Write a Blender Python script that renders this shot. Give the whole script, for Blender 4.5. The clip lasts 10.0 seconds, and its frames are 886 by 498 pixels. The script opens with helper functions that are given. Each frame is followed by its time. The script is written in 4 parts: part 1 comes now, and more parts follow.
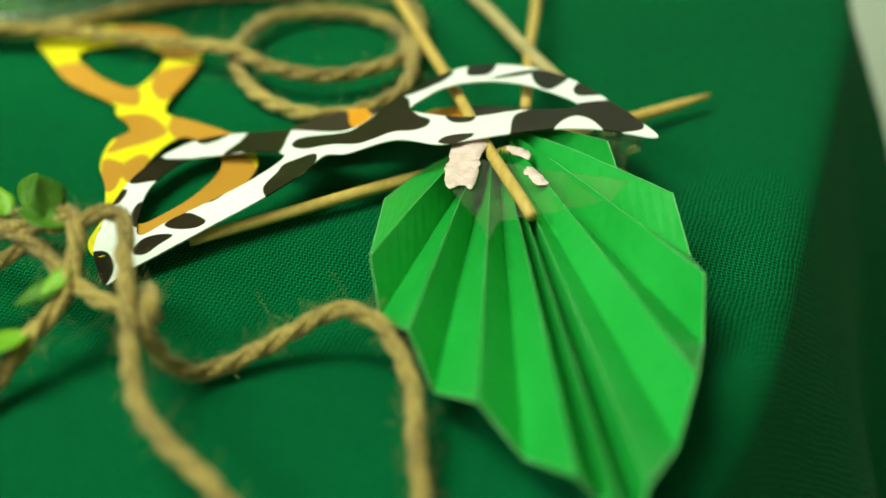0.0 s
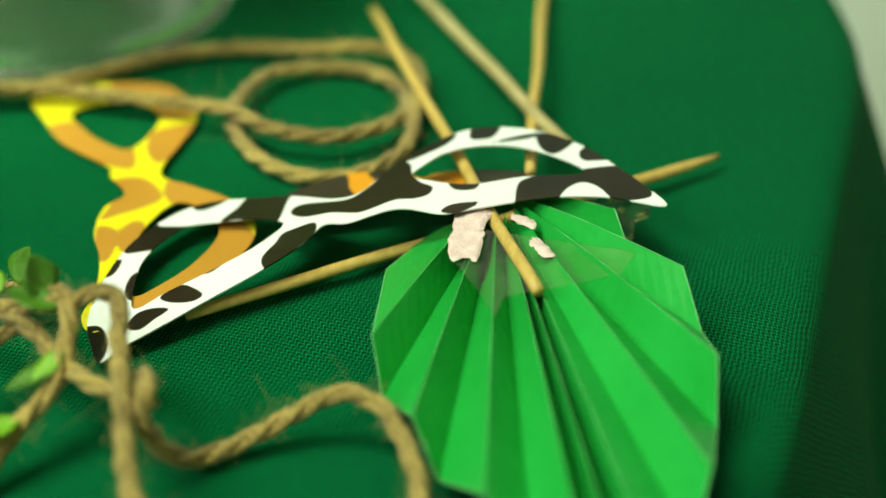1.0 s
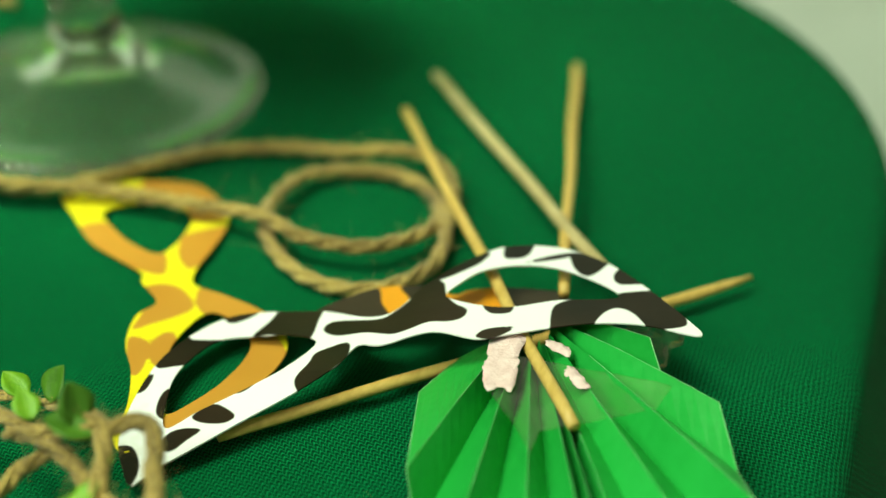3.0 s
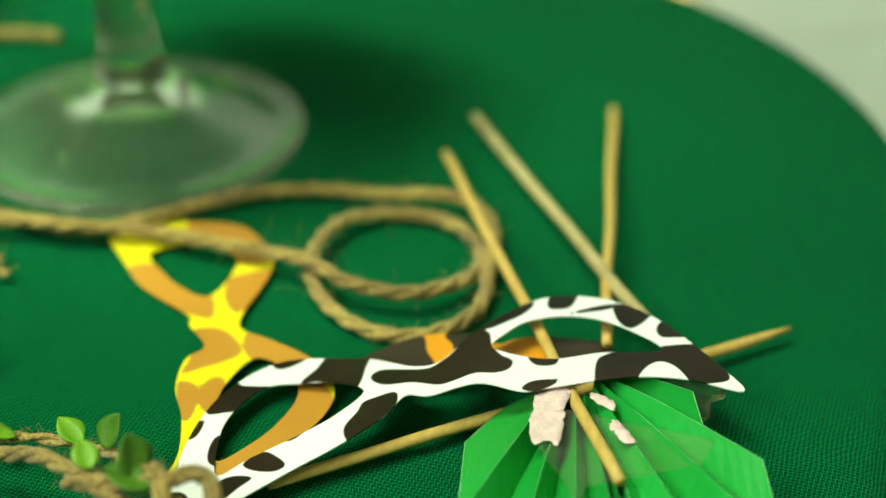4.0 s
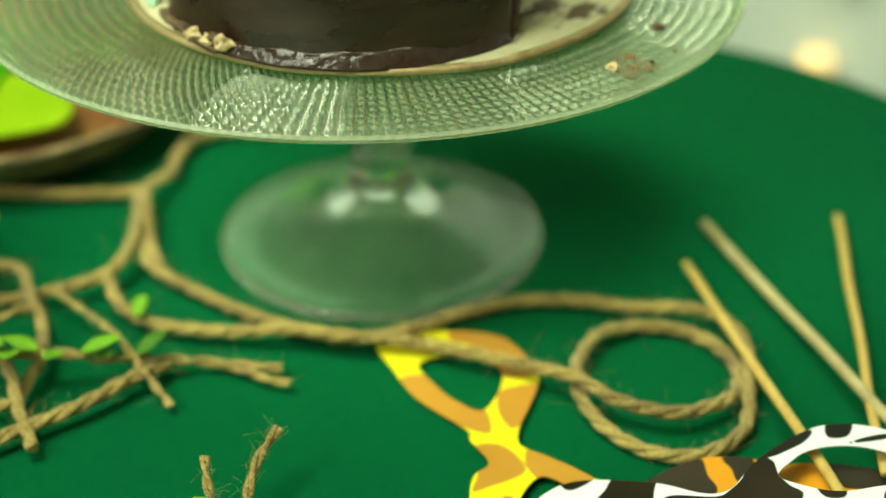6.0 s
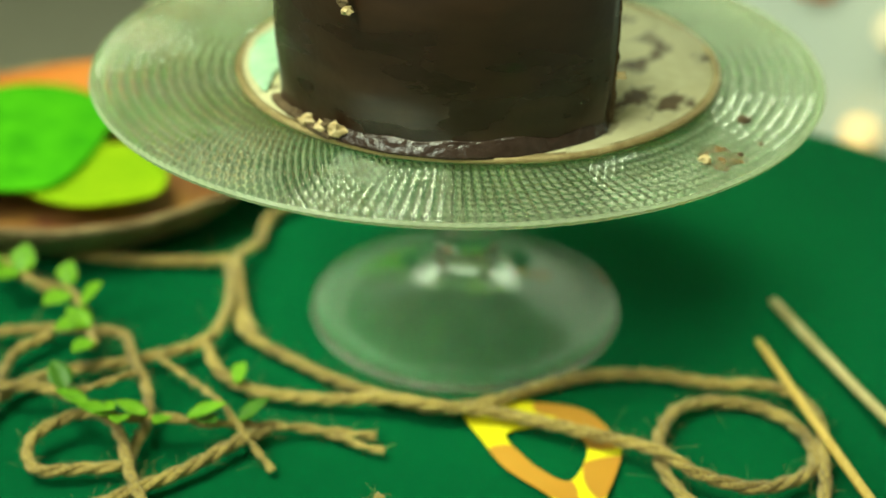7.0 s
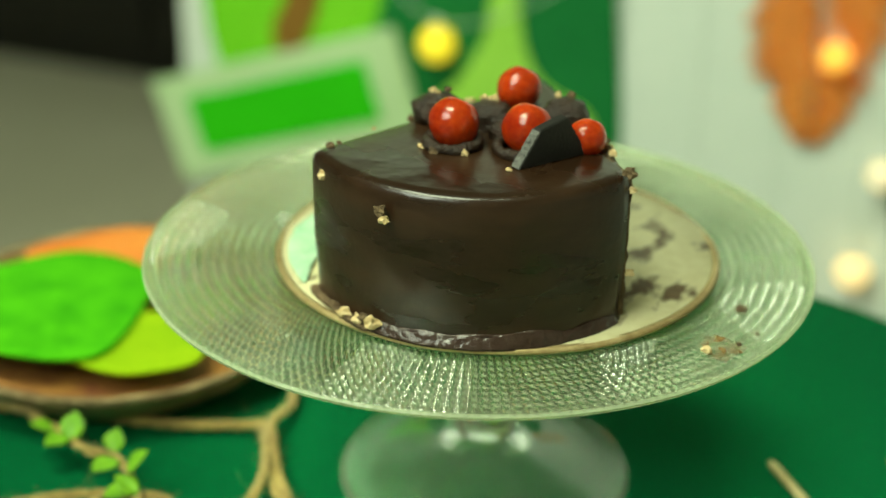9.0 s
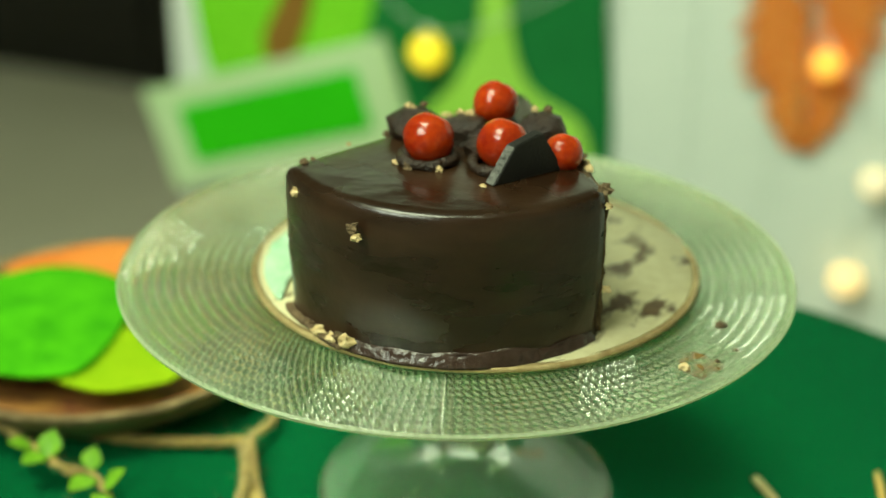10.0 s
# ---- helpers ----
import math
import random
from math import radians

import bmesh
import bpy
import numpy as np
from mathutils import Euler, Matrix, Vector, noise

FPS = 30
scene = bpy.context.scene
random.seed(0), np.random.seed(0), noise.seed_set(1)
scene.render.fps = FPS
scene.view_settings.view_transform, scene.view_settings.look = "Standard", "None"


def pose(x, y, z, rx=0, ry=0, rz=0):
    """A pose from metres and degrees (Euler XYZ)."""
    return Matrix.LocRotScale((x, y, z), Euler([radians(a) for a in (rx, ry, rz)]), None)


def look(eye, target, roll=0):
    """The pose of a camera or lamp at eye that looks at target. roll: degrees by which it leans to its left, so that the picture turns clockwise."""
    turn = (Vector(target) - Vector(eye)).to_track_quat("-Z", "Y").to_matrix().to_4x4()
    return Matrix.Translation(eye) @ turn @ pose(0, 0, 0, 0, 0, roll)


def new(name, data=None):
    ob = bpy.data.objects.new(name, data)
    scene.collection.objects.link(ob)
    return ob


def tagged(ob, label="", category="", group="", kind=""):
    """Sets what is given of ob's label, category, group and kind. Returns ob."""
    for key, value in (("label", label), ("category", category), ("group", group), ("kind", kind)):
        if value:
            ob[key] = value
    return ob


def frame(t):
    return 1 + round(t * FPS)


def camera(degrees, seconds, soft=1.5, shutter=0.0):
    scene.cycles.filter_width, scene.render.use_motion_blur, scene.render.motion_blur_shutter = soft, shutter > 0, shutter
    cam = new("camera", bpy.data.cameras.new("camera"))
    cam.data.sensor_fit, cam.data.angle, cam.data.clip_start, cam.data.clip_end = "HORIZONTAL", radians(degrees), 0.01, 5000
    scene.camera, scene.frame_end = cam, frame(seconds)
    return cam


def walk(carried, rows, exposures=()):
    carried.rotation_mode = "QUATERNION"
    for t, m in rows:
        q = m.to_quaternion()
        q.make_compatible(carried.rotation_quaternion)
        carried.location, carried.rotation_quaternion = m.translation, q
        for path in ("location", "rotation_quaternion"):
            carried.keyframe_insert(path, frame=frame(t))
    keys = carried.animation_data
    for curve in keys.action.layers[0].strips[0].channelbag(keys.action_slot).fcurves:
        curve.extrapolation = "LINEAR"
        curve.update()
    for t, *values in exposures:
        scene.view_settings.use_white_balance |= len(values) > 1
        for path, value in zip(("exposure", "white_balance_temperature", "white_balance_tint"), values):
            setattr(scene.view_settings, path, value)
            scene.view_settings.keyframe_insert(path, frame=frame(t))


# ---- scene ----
cam = camera(34.0, 10.0)
cam.data.dof.use_dof = True
cam.data.dof.aperture_fstop = 3.8         # focused on the glaze edge of the cake, set where the cake is built
PATH = [
    (0, (0.22, 0.0, 1.009), (-0.309, 1.565, -0.118), -0.7),
    (0.5, (0.213, 0.008, 1.012), (-0.313, 1.577, -0.111), -0.9),
    (1, (0.212, 0.018, 1.016), (-0.317, 1.598, -0.09), -0.8),
    (1.5, (0.209, 0.026, 1.022), (-0.328, 1.612, -0.072), -1.0),
    (2, (0.205, 0.03, 1.029), (-0.348, 1.624, -0.045), -1.4),
    (3.5, (0.194, 0.029, 1.044), (-0.352, 1.636, -0.014), 1.2),
    (4, (0.187, 0.026, 1.054), (-0.375, 1.632, 0.004), 0.9),
    (4.5, (0.175, 0.02, 1.065), (-0.411, 1.625, 0.025), 0.5),
    (5, (0.158, 0.013, 1.077), (-0.453, 1.617, 0.05), -0.0),
    (5.5, (0.134, 0.006, 1.085), (-0.493, 1.597, 0.048), 0.3),
    (6, (0.113, -0.004, 1.1), (-0.537, 1.583, 0.071), 0.2),
    (6.2, (0.107, -0.012, 1.106), (-0.551, 1.584, 0.095), 0.4),
    (7.5, (0.089, -0.043, 1.137), (-0.616, 1.569, 0.187), 0.8),
    (8, (0.088, -0.053, 1.154), (-0.632, 1.575, 0.242), 0.7),
    (8.5, (0.091, -0.064, 1.17), (-0.631, 1.58, 0.289), 0.6),
    (9, (0.095, -0.071, 1.18), (-0.618, 1.598, 0.341), 0.8),
    (9.5, (0.097, -0.066, 1.18), (-0.604, 1.6, 0.325), 0.9),
    (10, (0.102, -0.059, 1.182), (-0.614, 1.612, 0.349), 0.5),
]
walk(cam, [(t, look(eye, target, roll)) for t, eye, target, roll in PATH])

# ---------------------------------------------------------------- light
world = bpy.data.worlds.new("room_air")
world.use_nodes = True
world.node_tree.nodes["Background"].inputs[0].default_value = (0.9, 1.0, 0.92, 1)
world.node_tree.nodes["Background"].inputs[1].default_value = 0.03
scene.world = world
scene.view_settings.exposure = -0.22


def area_lamp(name, at, to, size, power, color):
    d = bpy.data.lights.new(name, "AREA")
    d.shape, d.size, d.energy, d.color = "DISK", size, power, color
    ob = new(name, d)
    ob.matrix_world = look(at, to)
    return ob


area_lamp("unseen_ceiling_light", (-0.80, -1.20, 2.62), (-0.2, 0.4, 0.75), 1.10, 60, (0.88, 1.0, 0.78))
# Fill light added to brighten the backdrop and table; no known fixture here.
area_lamp("unseen_ceiling_light", (-0.50, 0.05, 2.62), (-0.40, 1.20, 0.5), 1.00, 62, (0.87, 1.0, 0.68))

T = 0.75                                  # top of the tablecloth
PLATE = Vector((-0.142, 0.527, 0.0))      # axis of the cake stand
FOOT = Vector((-0.1375, 0.5325, 0.0))     # the foot sits a little off it


# ---------------------------------------------------------------- materials
def nodes_of(name):
    m = bpy.data.materials.new(name)
    m.use_nodes = True
    nt = m.node_tree
    return m, nt, nt.nodes["Principled BSDF"]


def add(nt, kind, **values):
    n = nt.nodes.new(kind)
    for key, v in values.items():
        n.inputs[key].default_value = v
    return n


def math_node(nt, op, a, b=0.0):
    n = nt.nodes.new("ShaderNodeMath")
    n.operation = op
    for i, v in enumerate((a, b)):
        if isinstance(v, (int, float)):
            n.inputs[i].default_value = v
        else:
            nt.links.new(v, n.inputs[i])
    return n.outputs[0]


def mix_colour(nt, fac, a, b):
    n = nt.nodes.new("ShaderNodeMix")
    n.data_type = "RGBA"
    for sock, v in ((n.inputs[0], fac), (n.inputs[6], a), (n.inputs[7], b)):
        if isinstance(v, (int, float)):
            sock.default_value = v
        elif isinstance(v, tuple):
            sock.default_value = (*v[:3], 1)
        else:
            nt.links.new(v, sock)
    return n.outputs[2]


def ramp(nt, fac, lo, hi):
    n = nt.nodes.new("ShaderNodeMapRange")
    n.inputs[1].default_value, n.inputs[2].default_value = lo, hi
    nt.links.new(fac, n.inputs[0])
    return n.outputs[0]


def noise_of(nt, scale, detail=4.0, coords=None, stretch=None):
    n = add(nt, "ShaderNodeTexNoise", Scale=scale, Detail=detail)
    if coords is None:
        coords = nt.nodes.new("ShaderNodeTexCoord").outputs["Object"]
    if stretch:
        mp = nt.nodes.new("ShaderNodeMapping")
        mp.inputs["Scale"].default_value = stretch
        nt.links.new(coords, mp.inputs[0])
        coords = mp.outputs[0]
    nt.links.new(coords, n.inputs["Vector"])
    return n.outputs[0]


def bump(nt, bsdf, height, strength, distance):
    b = add(nt, "ShaderNodeBump", Strength=strength, Distance=distance)
    nt.links.new(height, b.inputs["Height"])
    nt.links.new(b.outputs[0], bsdf.inputs["Normal"])


def plain(name, a, b, rough, scale, grain, depth=0.0, metal=0.0, strength=0.4, sheen=0.0):
    """Two tones mixed by coarse and fine noise, with a fine relief."""
    m, nt, p = nodes_of(name)
    big, small = noise_of(nt, scale), noise_of(nt, grain)
    f = math_node(nt, "ADD", math_node(nt, "MULTIPLY", big, 0.65), math_node(nt, "MULTIPLY", small, 0.35))
    nt.links.new(mix_colour(nt, ramp(nt, f, 0.32, 0.68), a, b), p.inputs["Base Color"])
    nt.links.new(math_node(nt, "ADD", math_node(nt, "MULTIPLY", small, 0.15), rough - 0.07), p.inputs["Roughness"])
    p.inputs["Metallic"].default_value = metal
    p.inputs["Sheen Weight"].default_value = sheen
    if depth:
        bump(nt, p, small, strength, depth)
    return m


def cloth_material():
    """Warp-knitted cloth: rows of zigzag threads with open gaps between them, laid out on the unfolded cloth."""
    m, nt, p = nodes_of("knitted_green_cloth")
    uv = nt.nodes.new("ShaderNodeUVMap")
    uv.uv_map = "unfolded"
    warp = add(nt, "ShaderNodeTexNoise", Scale=55.0, Detail=2.0)
    nt.links.new(uv.outputs[0], warp.inputs["Vector"])
    bend = nt.nodes.new("ShaderNodeVectorMath")
    bend.operation = "MULTIPLY_ADD"
    nt.links.new(warp.outputs["Color"], bend.inputs[0])
    bend.inputs[1].default_value = (0.0030, 0.0030, 0)
    nt.links.new(uv.outputs[0], bend.inputs[2])
    mp = nt.nodes.new("ShaderNodeMapping")
    mp.inputs["Rotation"].default_value = (0, 0, radians(-46))
    nt.links.new(bend.outputs[0], mp.inputs[0])
    xyz = nt.nodes.new("ShaderNodeSeparateXYZ")
    nt.links.new(mp.outputs[0], xyz.inputs[0])
    along = math_node(nt, "PINGPONG", math_node(nt, "DIVIDE", xyz.outputs[0], 0.00105), 1.0)
    row = math_node(nt, "DIVIDE", xyz.outputs[1], 0.0021)
    zig = math_node(nt, "PINGPONG", math_node(nt, "ADD", row, math_node(nt, "MULTIPLY", along, 0.75)), 0.5)
    thread = ramp(nt, zig, 0.20, 0.44)
    rib = ramp(nt, math_node(nt, "PINGPONG", row, 0.5), 0.05, 0.45)
    h = math_node(nt, "ADD", math_node(nt, "MULTIPLY", thread, 0.7), math_node(nt, "MULTIPLY", rib, 0.3))
    big = noise_of(nt, 9.0, 3.0, uv.outputs[0])
    # Shade in the gaps and gloss on the threads are put into the colour.
    deep = mix_colour(nt, big, (0.0003, 0.036, 0.011), (0.0005, 0.048, 0.015))
    high = mix_colour(nt, big, (0.0012, 0.244, 0.076), (0.0026, 0.312, 0.099))
    nt.links.new(mix_colour(nt, ramp(nt, h, 0.10, 0.95), deep, high), p.inputs["Base Color"])
    p.inputs["Roughness"].default_value = 0.8
    p.inputs["Specular IOR Level"].default_value = 0.04
    bump(nt, p, h, 0.9, 0.0008)
    return m


def jute_material(name, a, b):
    m, nt, p = nodes_of(name)
    fine, blot = noise_of(nt, 900, 3.0), noise_of(nt, 60, 3.0)
    f = math_node(nt, "ADD", math_node(nt, "MULTIPLY", fine, 0.6), math_node(nt, "MULTIPLY", blot, 0.4))
    nt.links.new(mix_colour(nt, ramp(nt, f, 0.40, 0.60), a, b), p.inputs["Base Color"])
    p.inputs["Roughness"].default_value = 0.9
    p.inputs["Sheen Weight"].default_value = 0.25
    bump(nt, p, fine, 0.9, 0.0012)
    return m


def print_material(name, ground, inks, bleed=0.00025):
    """Glossy card whose ink follows the printed shapes stored on the mesh as distances."""
    m, nt, p = nodes_of(name)
    at = nt.nodes.new("ShaderNodeAttribute")
    at.attribute_name = "ink_distance"
    f = ramp(nt, at.outputs["Fac"], bleed, -bleed)
    ink = mix_colour(nt, ramp(nt, noise_of(nt, 14), 0.35, 0.65), *inks)
    nt.links.new(mix_colour(nt, f, ground, ink), p.inputs["Base Color"])
    nt.links.new(math_node(nt, "ADD", math_node(nt, "MULTIPLY", noise_of(nt, 90), 0.2), 0.28), p.inputs["Roughness"])
    p.inputs["Specular IOR Level"].default_value = 0.2
    bump(nt, p, noise_of(nt, 400), 0.08, 0.0003)
    return m


def bamboo_material():
    m, nt, p = nodes_of("bamboo")
    g = noise_of(nt, 500, 3.0, stretch=(1.0, 0.25, 1.0))
    nt.links.new(mix_colour(nt, ramp(nt, g, 0.35, 0.65), (0.56, 0.36, 0.085), (0.68, 0.46, 0.13)), p.inputs["Base Color"])
    p.inputs["Roughness"].default_value = 0.5
    bump(nt, p, g, 0.06, 0.0003)
    return m


def fan_material():
    m, nt, p = nodes_of("green_fan_paper")
    f = math_node(nt, "ADD", math_node(nt, "MULTIPLY", noise_of(nt, 25), 0.7), math_node(nt, "MULTIPLY", noise_of(nt, 300), 0.3))
    nt.links.new(mix_colour(nt, ramp(nt, f, 0.35, 0.65), (0.011, 0.33, 0.043), (0.020, 0.41, 0.064)), p.inputs["Base Color"])
    p.inputs["Roughness"].default_value = 0.36
    p.inputs["Specular IOR Level"].default_value = 0.2
    bump(nt, p, noise_of(nt, 60), 0.25, 0.0015)
    return m


def glass_material(name, tint, rough, haze, clear=0.0, tips=0.0):
    """Pressed glass with a faint pale haze painted in for its bright highlights."""
    m, nt, p = nodes_of(name)
    p.inputs["Base Color"].default_value = (*tint, 1)
    p.inputs["Transmission Weight"].default_value = 1.0
    p.inputs["IOR"].default_value = 1.46
    p.inputs["Roughness"].default_value = rough
    d = nt.nodes.new("ShaderNodeBsdfDiffuse")
    d.inputs["Color"].default_value = (0.54, 0.61, 0.42, 1)
    mixer = nt.nodes.new("ShaderNodeMixShader")
    pale_haze = math_node(nt, "MULTIPLY", ramp(nt, noise_of(nt, 300), -0.6, 1.6), haze * 2)
    if tips:
        # Raised stud tips are painted paler to imitate glints on the facets.
        brightened = ramp(nt, nt.nodes.new("ShaderNodeNewGeometry").outputs["Pointiness"], 0.515, 0.60)
        pale_haze = math_node(nt, "ADD", pale_haze, math_node(nt, "MULTIPLY", brightened, tips))
    nt.links.new(pale_haze, mixer.inputs[0])
    nt.links.new(p.outputs[0], mixer.inputs[1])
    nt.links.new(d.outputs[0], mixer.inputs[2])
    last = mixer
    if clear:
        t, last = nt.nodes.new("ShaderNodeBsdfTransparent"), nt.nodes.new("ShaderNodeMixShader")
        t.inputs["Color"].default_value = (*tint, 1)
        last.inputs[0].default_value = clear
        nt.links.new(mixer.outputs[0], last.inputs[1])
        nt.links.new(t.outputs[0], last.inputs[2])
    nt.links.new(last.outputs[0], nt.nodes["Material Output"].inputs["Surface"])
    return m


def chocolate_material():
    m, nt, p = nodes_of("chocolate_glaze")
    streak = noise_of(nt, 28, 5.0, stretch=(1.0, 1.0, 3.0))
    nt.links.new(mix_colour(nt, ramp(nt, streak, 0.4, 0.75), (0.019, 0.0082, 0.0034), (0.045, 0.021, 0.0095)), p.inputs["Base Color"])
    nt.links.new(math_node(nt, "ADD", math_node(nt, "MULTIPLY", streak, 0.34), 0.12), p.inputs["Roughness"])
    bump(nt, p, noise_of(nt, 55, 4.0), 0.22, 0.004)
    return m


def board_material():
    m, nt, p = nodes_of("cake_board_card")
    smear = ramp(nt, noise_of(nt, 38, 6.0, stretch=(1.6, 0.8, 1.0)), 0.57, 0.65)
    base = mix_colour(nt, noise_of(nt, 160), (0.58, 0.51, 0.26), (0.80, 0.76, 0.50))
    nt.links.new(mix_colour(nt, smear, base, mix_colour(nt, noise_of(nt, 210), (0.20, 0.12, 0.05), (0.04, 0.022, 0.010))), p.inputs["Base Color"])
    p.inputs["Roughness"].default_value = 0.45
    bump(nt, p, noise_of(nt, 120), 0.3, 0.002)
    return m


def glow_material(name, colour, strength):
    m, nt, p = nodes_of(name)
    p.inputs["Base Color"].default_value = (*colour, 1)
    p.inputs["Emission Color"].default_value = (*colour, 1)
    p.inputs["Emission Strength"].default_value = strength
    return m


CLOTH = cloth_material()
JUTE = jute_material("jute_rope", (0.18, 0.116, 0.026), (0.55, 0.395, 0.105))
COW = print_material("cow_print_card", (0.88, 0.90, 0.93), ((0.008, 0.008, 0.005), (0.030, 0.019, 0.011)))
GIRAFFE = print_material("giraffe_print_card", (0.85, 0.74, 0.015), ((0.52, 0.235, 0.028), (0.60, 0.29, 0.04)))
TIGER = print_material("tiger_print_card", (0.80, 0.33, 0.016), ((0.030, 0.024, 0.016), (0.05, 0.036, 0.022)))
BAMBOO, FAN = bamboo_material(), fan_material()
GLASS_PLATE = glass_material("pressed_glass", (0.90, 0.95, 0.79), 0.08, 0.03, 0.20, 0.68)
GLASS_FOOT = glass_material("clear_glass", (0.94, 0.98, 0.94), 0.012, 0.065, 0.10)
CHOCOLATE, BOARD = chocolate_material(), board_material()
DARK_CHOC = plain("dark_chocolate", (0.006, 0.006, 0.006), (0.016, 0.015, 0.013), 0.4, 60, 900, 0.0006)
CHOC_BREAK = plain("broken_chocolate", (0.020, 0.019, 0.018), (0.22, 0.22, 0.20), 0.6, 500, 1500, 0.001, strength=0.8)
MINT = plain("mint_cream", (0.34, 0.62, 0.40), (0.62, 0.82, 0.60), 0.35, 90, 500, 0.002)
SKIRT = plain("glossy_glaze", (0.026, 0.013, 0.008), (0.060, 0.036, 0.028), 0.16, 70, 260, 0.002, strength=0.6)
GOLD = plain("dull_gold_foil", (0.30, 0.19, 0.07), (0.62, 0.48, 0.24), 0.38, 60, 400, 0.001, metal=0.4)
BAMBOO_PALE = plain("pale_bamboo", (0.36, 0.27, 0.11), (0.58, 0.48, 0.25), 0.55, 60, 500, 0.0004)
SIGN_CARD = plain("pale_green_card", (0.48, 0.68, 0.36), (0.58, 0.78, 0.46), 0.6, 8, 80)
GANACHE = plain("ganache", (0.012, 0.006, 0.003), (0.038, 0.020, 0.011), 0.35, 150, 600, 0.003, strength=0.7)
SPONGE = plain("cake_crumb", (0.05, 0.028, 0.014), (0.24, 0.16, 0.08), 0.9, 120, 700, 0.002, strength=0.8)
NUT = plain("nut_flake", (0.48, 0.30, 0.11), (0.78, 0.62, 0.34), 0.6, 200, 900, 0.0005)
CHERRY = plain("glazed_cherry", (0.24, 0.007, 0.002), (0.56, 0.058, 0.004), 0.13, 60, 400, 0.0005)
CHERRY.node_tree.nodes["Principled BSDF"].inputs["Subsurface Weight"].default_value = 0.35
CHERRY.node_tree.nodes["Principled BSDF"].inputs["Subsurface Radius"].default_value = (0.006, 0.0015, 0.0005)
LEAF = plain("green_fabric_leaf", (0.10, 0.30, 0.006), (0.22, 0.47, 0.014), 0.5, 130, 900, 0.0006)
LEAF_DARK = plain("deep_green_fabric_leaf", (0.035, 0.13, 0.005), (0.085, 0.23, 0.012), 0.5, 130, 900, 0.0006)
FELT = plain("bright_green_felt", (0.030, 0.30, 0.002), (0.095, 0.54, 0.006), 0.9, 55, 420, 0.0008)
LIME = plain("lime_felt", (0.22, 0.42, 0.003), (0.36, 0.54, 0.006), 0.9, 30, 700, 0.0008)
BARK = plain("tree_bark", (0.17, 0.11, 0.045), (0.46, 0.34, 0.17), 0.9, 45, 260, 0.006, strength=0.9)
SLICE = plain("red_brown_wood", (0.11, 0.018, 0.010), (0.48, 0.22, 0.045), 0.6, 45, 300, 0.001)
ORANGE = plain("orange_paper", (0.72, 0.16, 0.015), (0.85, 0.30, 0.05), 0.6, 25, 300, 0.001)
PINK = plain("pink_tissue", (0.74, 0.50, 0.50), (0.90, 0.70, 0.70), 0.8, 260, 800, 0.0015)
WHITE_PANEL = plain("white_panel_paint", (0.72, 0.80, 0.74), (0.80, 0.86, 0.80), 0.6, 3, 60, 0.001)
PRINT_GREEN = plain("print_dark_green", (0.008, 0.15, 0.035), (0.014, 0.21, 0.05), 0.6, 8, 80)
PRINT_LIME = plain("print_lime", (0.16, 0.62, 0.015), (0.24, 0.72, 0.03), 0.6, 8, 80)
PRINT_LEAF = plain("print_yellow_green", (0.32, 0.68, 0.07), (0.40, 0.75, 0.12), 0.6, 8, 80)
PRINT_BROWN = plain("print_brown", (0.22, 0.10, 0.02), (0.30, 0.16, 0.03), 0.6, 8, 80)
SIGN_GREEN = plain("sign_green", (0.022, 0.50, 0.003), (0.032, 0.58, 0.006), 0.5, 8, 80)
FLOOR = plain("pale_floor_tile", (0.56, 0.54, 0.40), (0.68, 0.66, 0.52), 0.35, 2, 40, 0.0006)
WALL = plain("wall_paint", (0.52, 0.52, 0.46), (0.60, 0.60, 0.54), 0.8, 2, 60, 0.001)
for _m in (FELT, LIME, SIGN_GREEN, PRINT_GREEN, PRINT_LIME, PRINT_LEAF, PRINT_BROWN):
    _m.node_tree.nodes["Principled BSDF"].inputs["Specular IOR Level"].default_value = 0.12
CREASE = plain("worn_paper_fold", (0.08, 0.50, 0.12), (0.36, 0.74, 0.40), 0.6, 160, 700)
DARK_WOOD = plain("dark_stained_wood", (0.003, 0.0025, 0.002), (0.009, 0.0075, 0.005), 0.4, 6, 90, 0.001)


def film_material():
    m, nt, p = nodes_of("clear_tape")
    p.inputs["Base Color"].default_value = (0.95, 0.97, 0.90, 1)
    p.inputs["Roughness"].default_value = 0.18
    t = nt.nodes.new("ShaderNodeBsdfTransparent")
    t.inputs["Color"].default_value = (0.94, 0.93, 0.80, 1)
    mixer = nt.nodes.new("ShaderNodeMixShader")
    nt.links.new(math_node(nt, "ADD", math_node(nt, "MULTIPLY", noise_of(nt, 120), 0.05), 0.0), mixer.inputs[0])
    nt.links.new(t.outputs[0], mixer.inputs[1])
    nt.links.new(p.outputs[0], mixer.inputs[2])
    nt.links.new(mixer.outputs[0], nt.nodes["Material Output"].inputs["Surface"])
    return m


TAPE = film_material()


# ---------------------------------------------------------------- mesh helpers
def part(name, bm, material, parent=None, label="", smooth=True):
    me = bpy.data.meshes.new(name)
    bm.to_mesh(me)
    bm.free()
    me.materials.append(material)
    if smooth:
        me.polygons.foreach_set("use_smooth", [True] * len(me.polygons))
    ob = new(name, me)
    ob.parent = parent
    if label:
        tagged(ob, label)
    return ob


def holder(name, at, label, category, group="", kind=""):
    ob = new(name)
    ob.empty_display_size = 0.02
    ob.location = at
    return tagged(ob, label, category, group, kind)


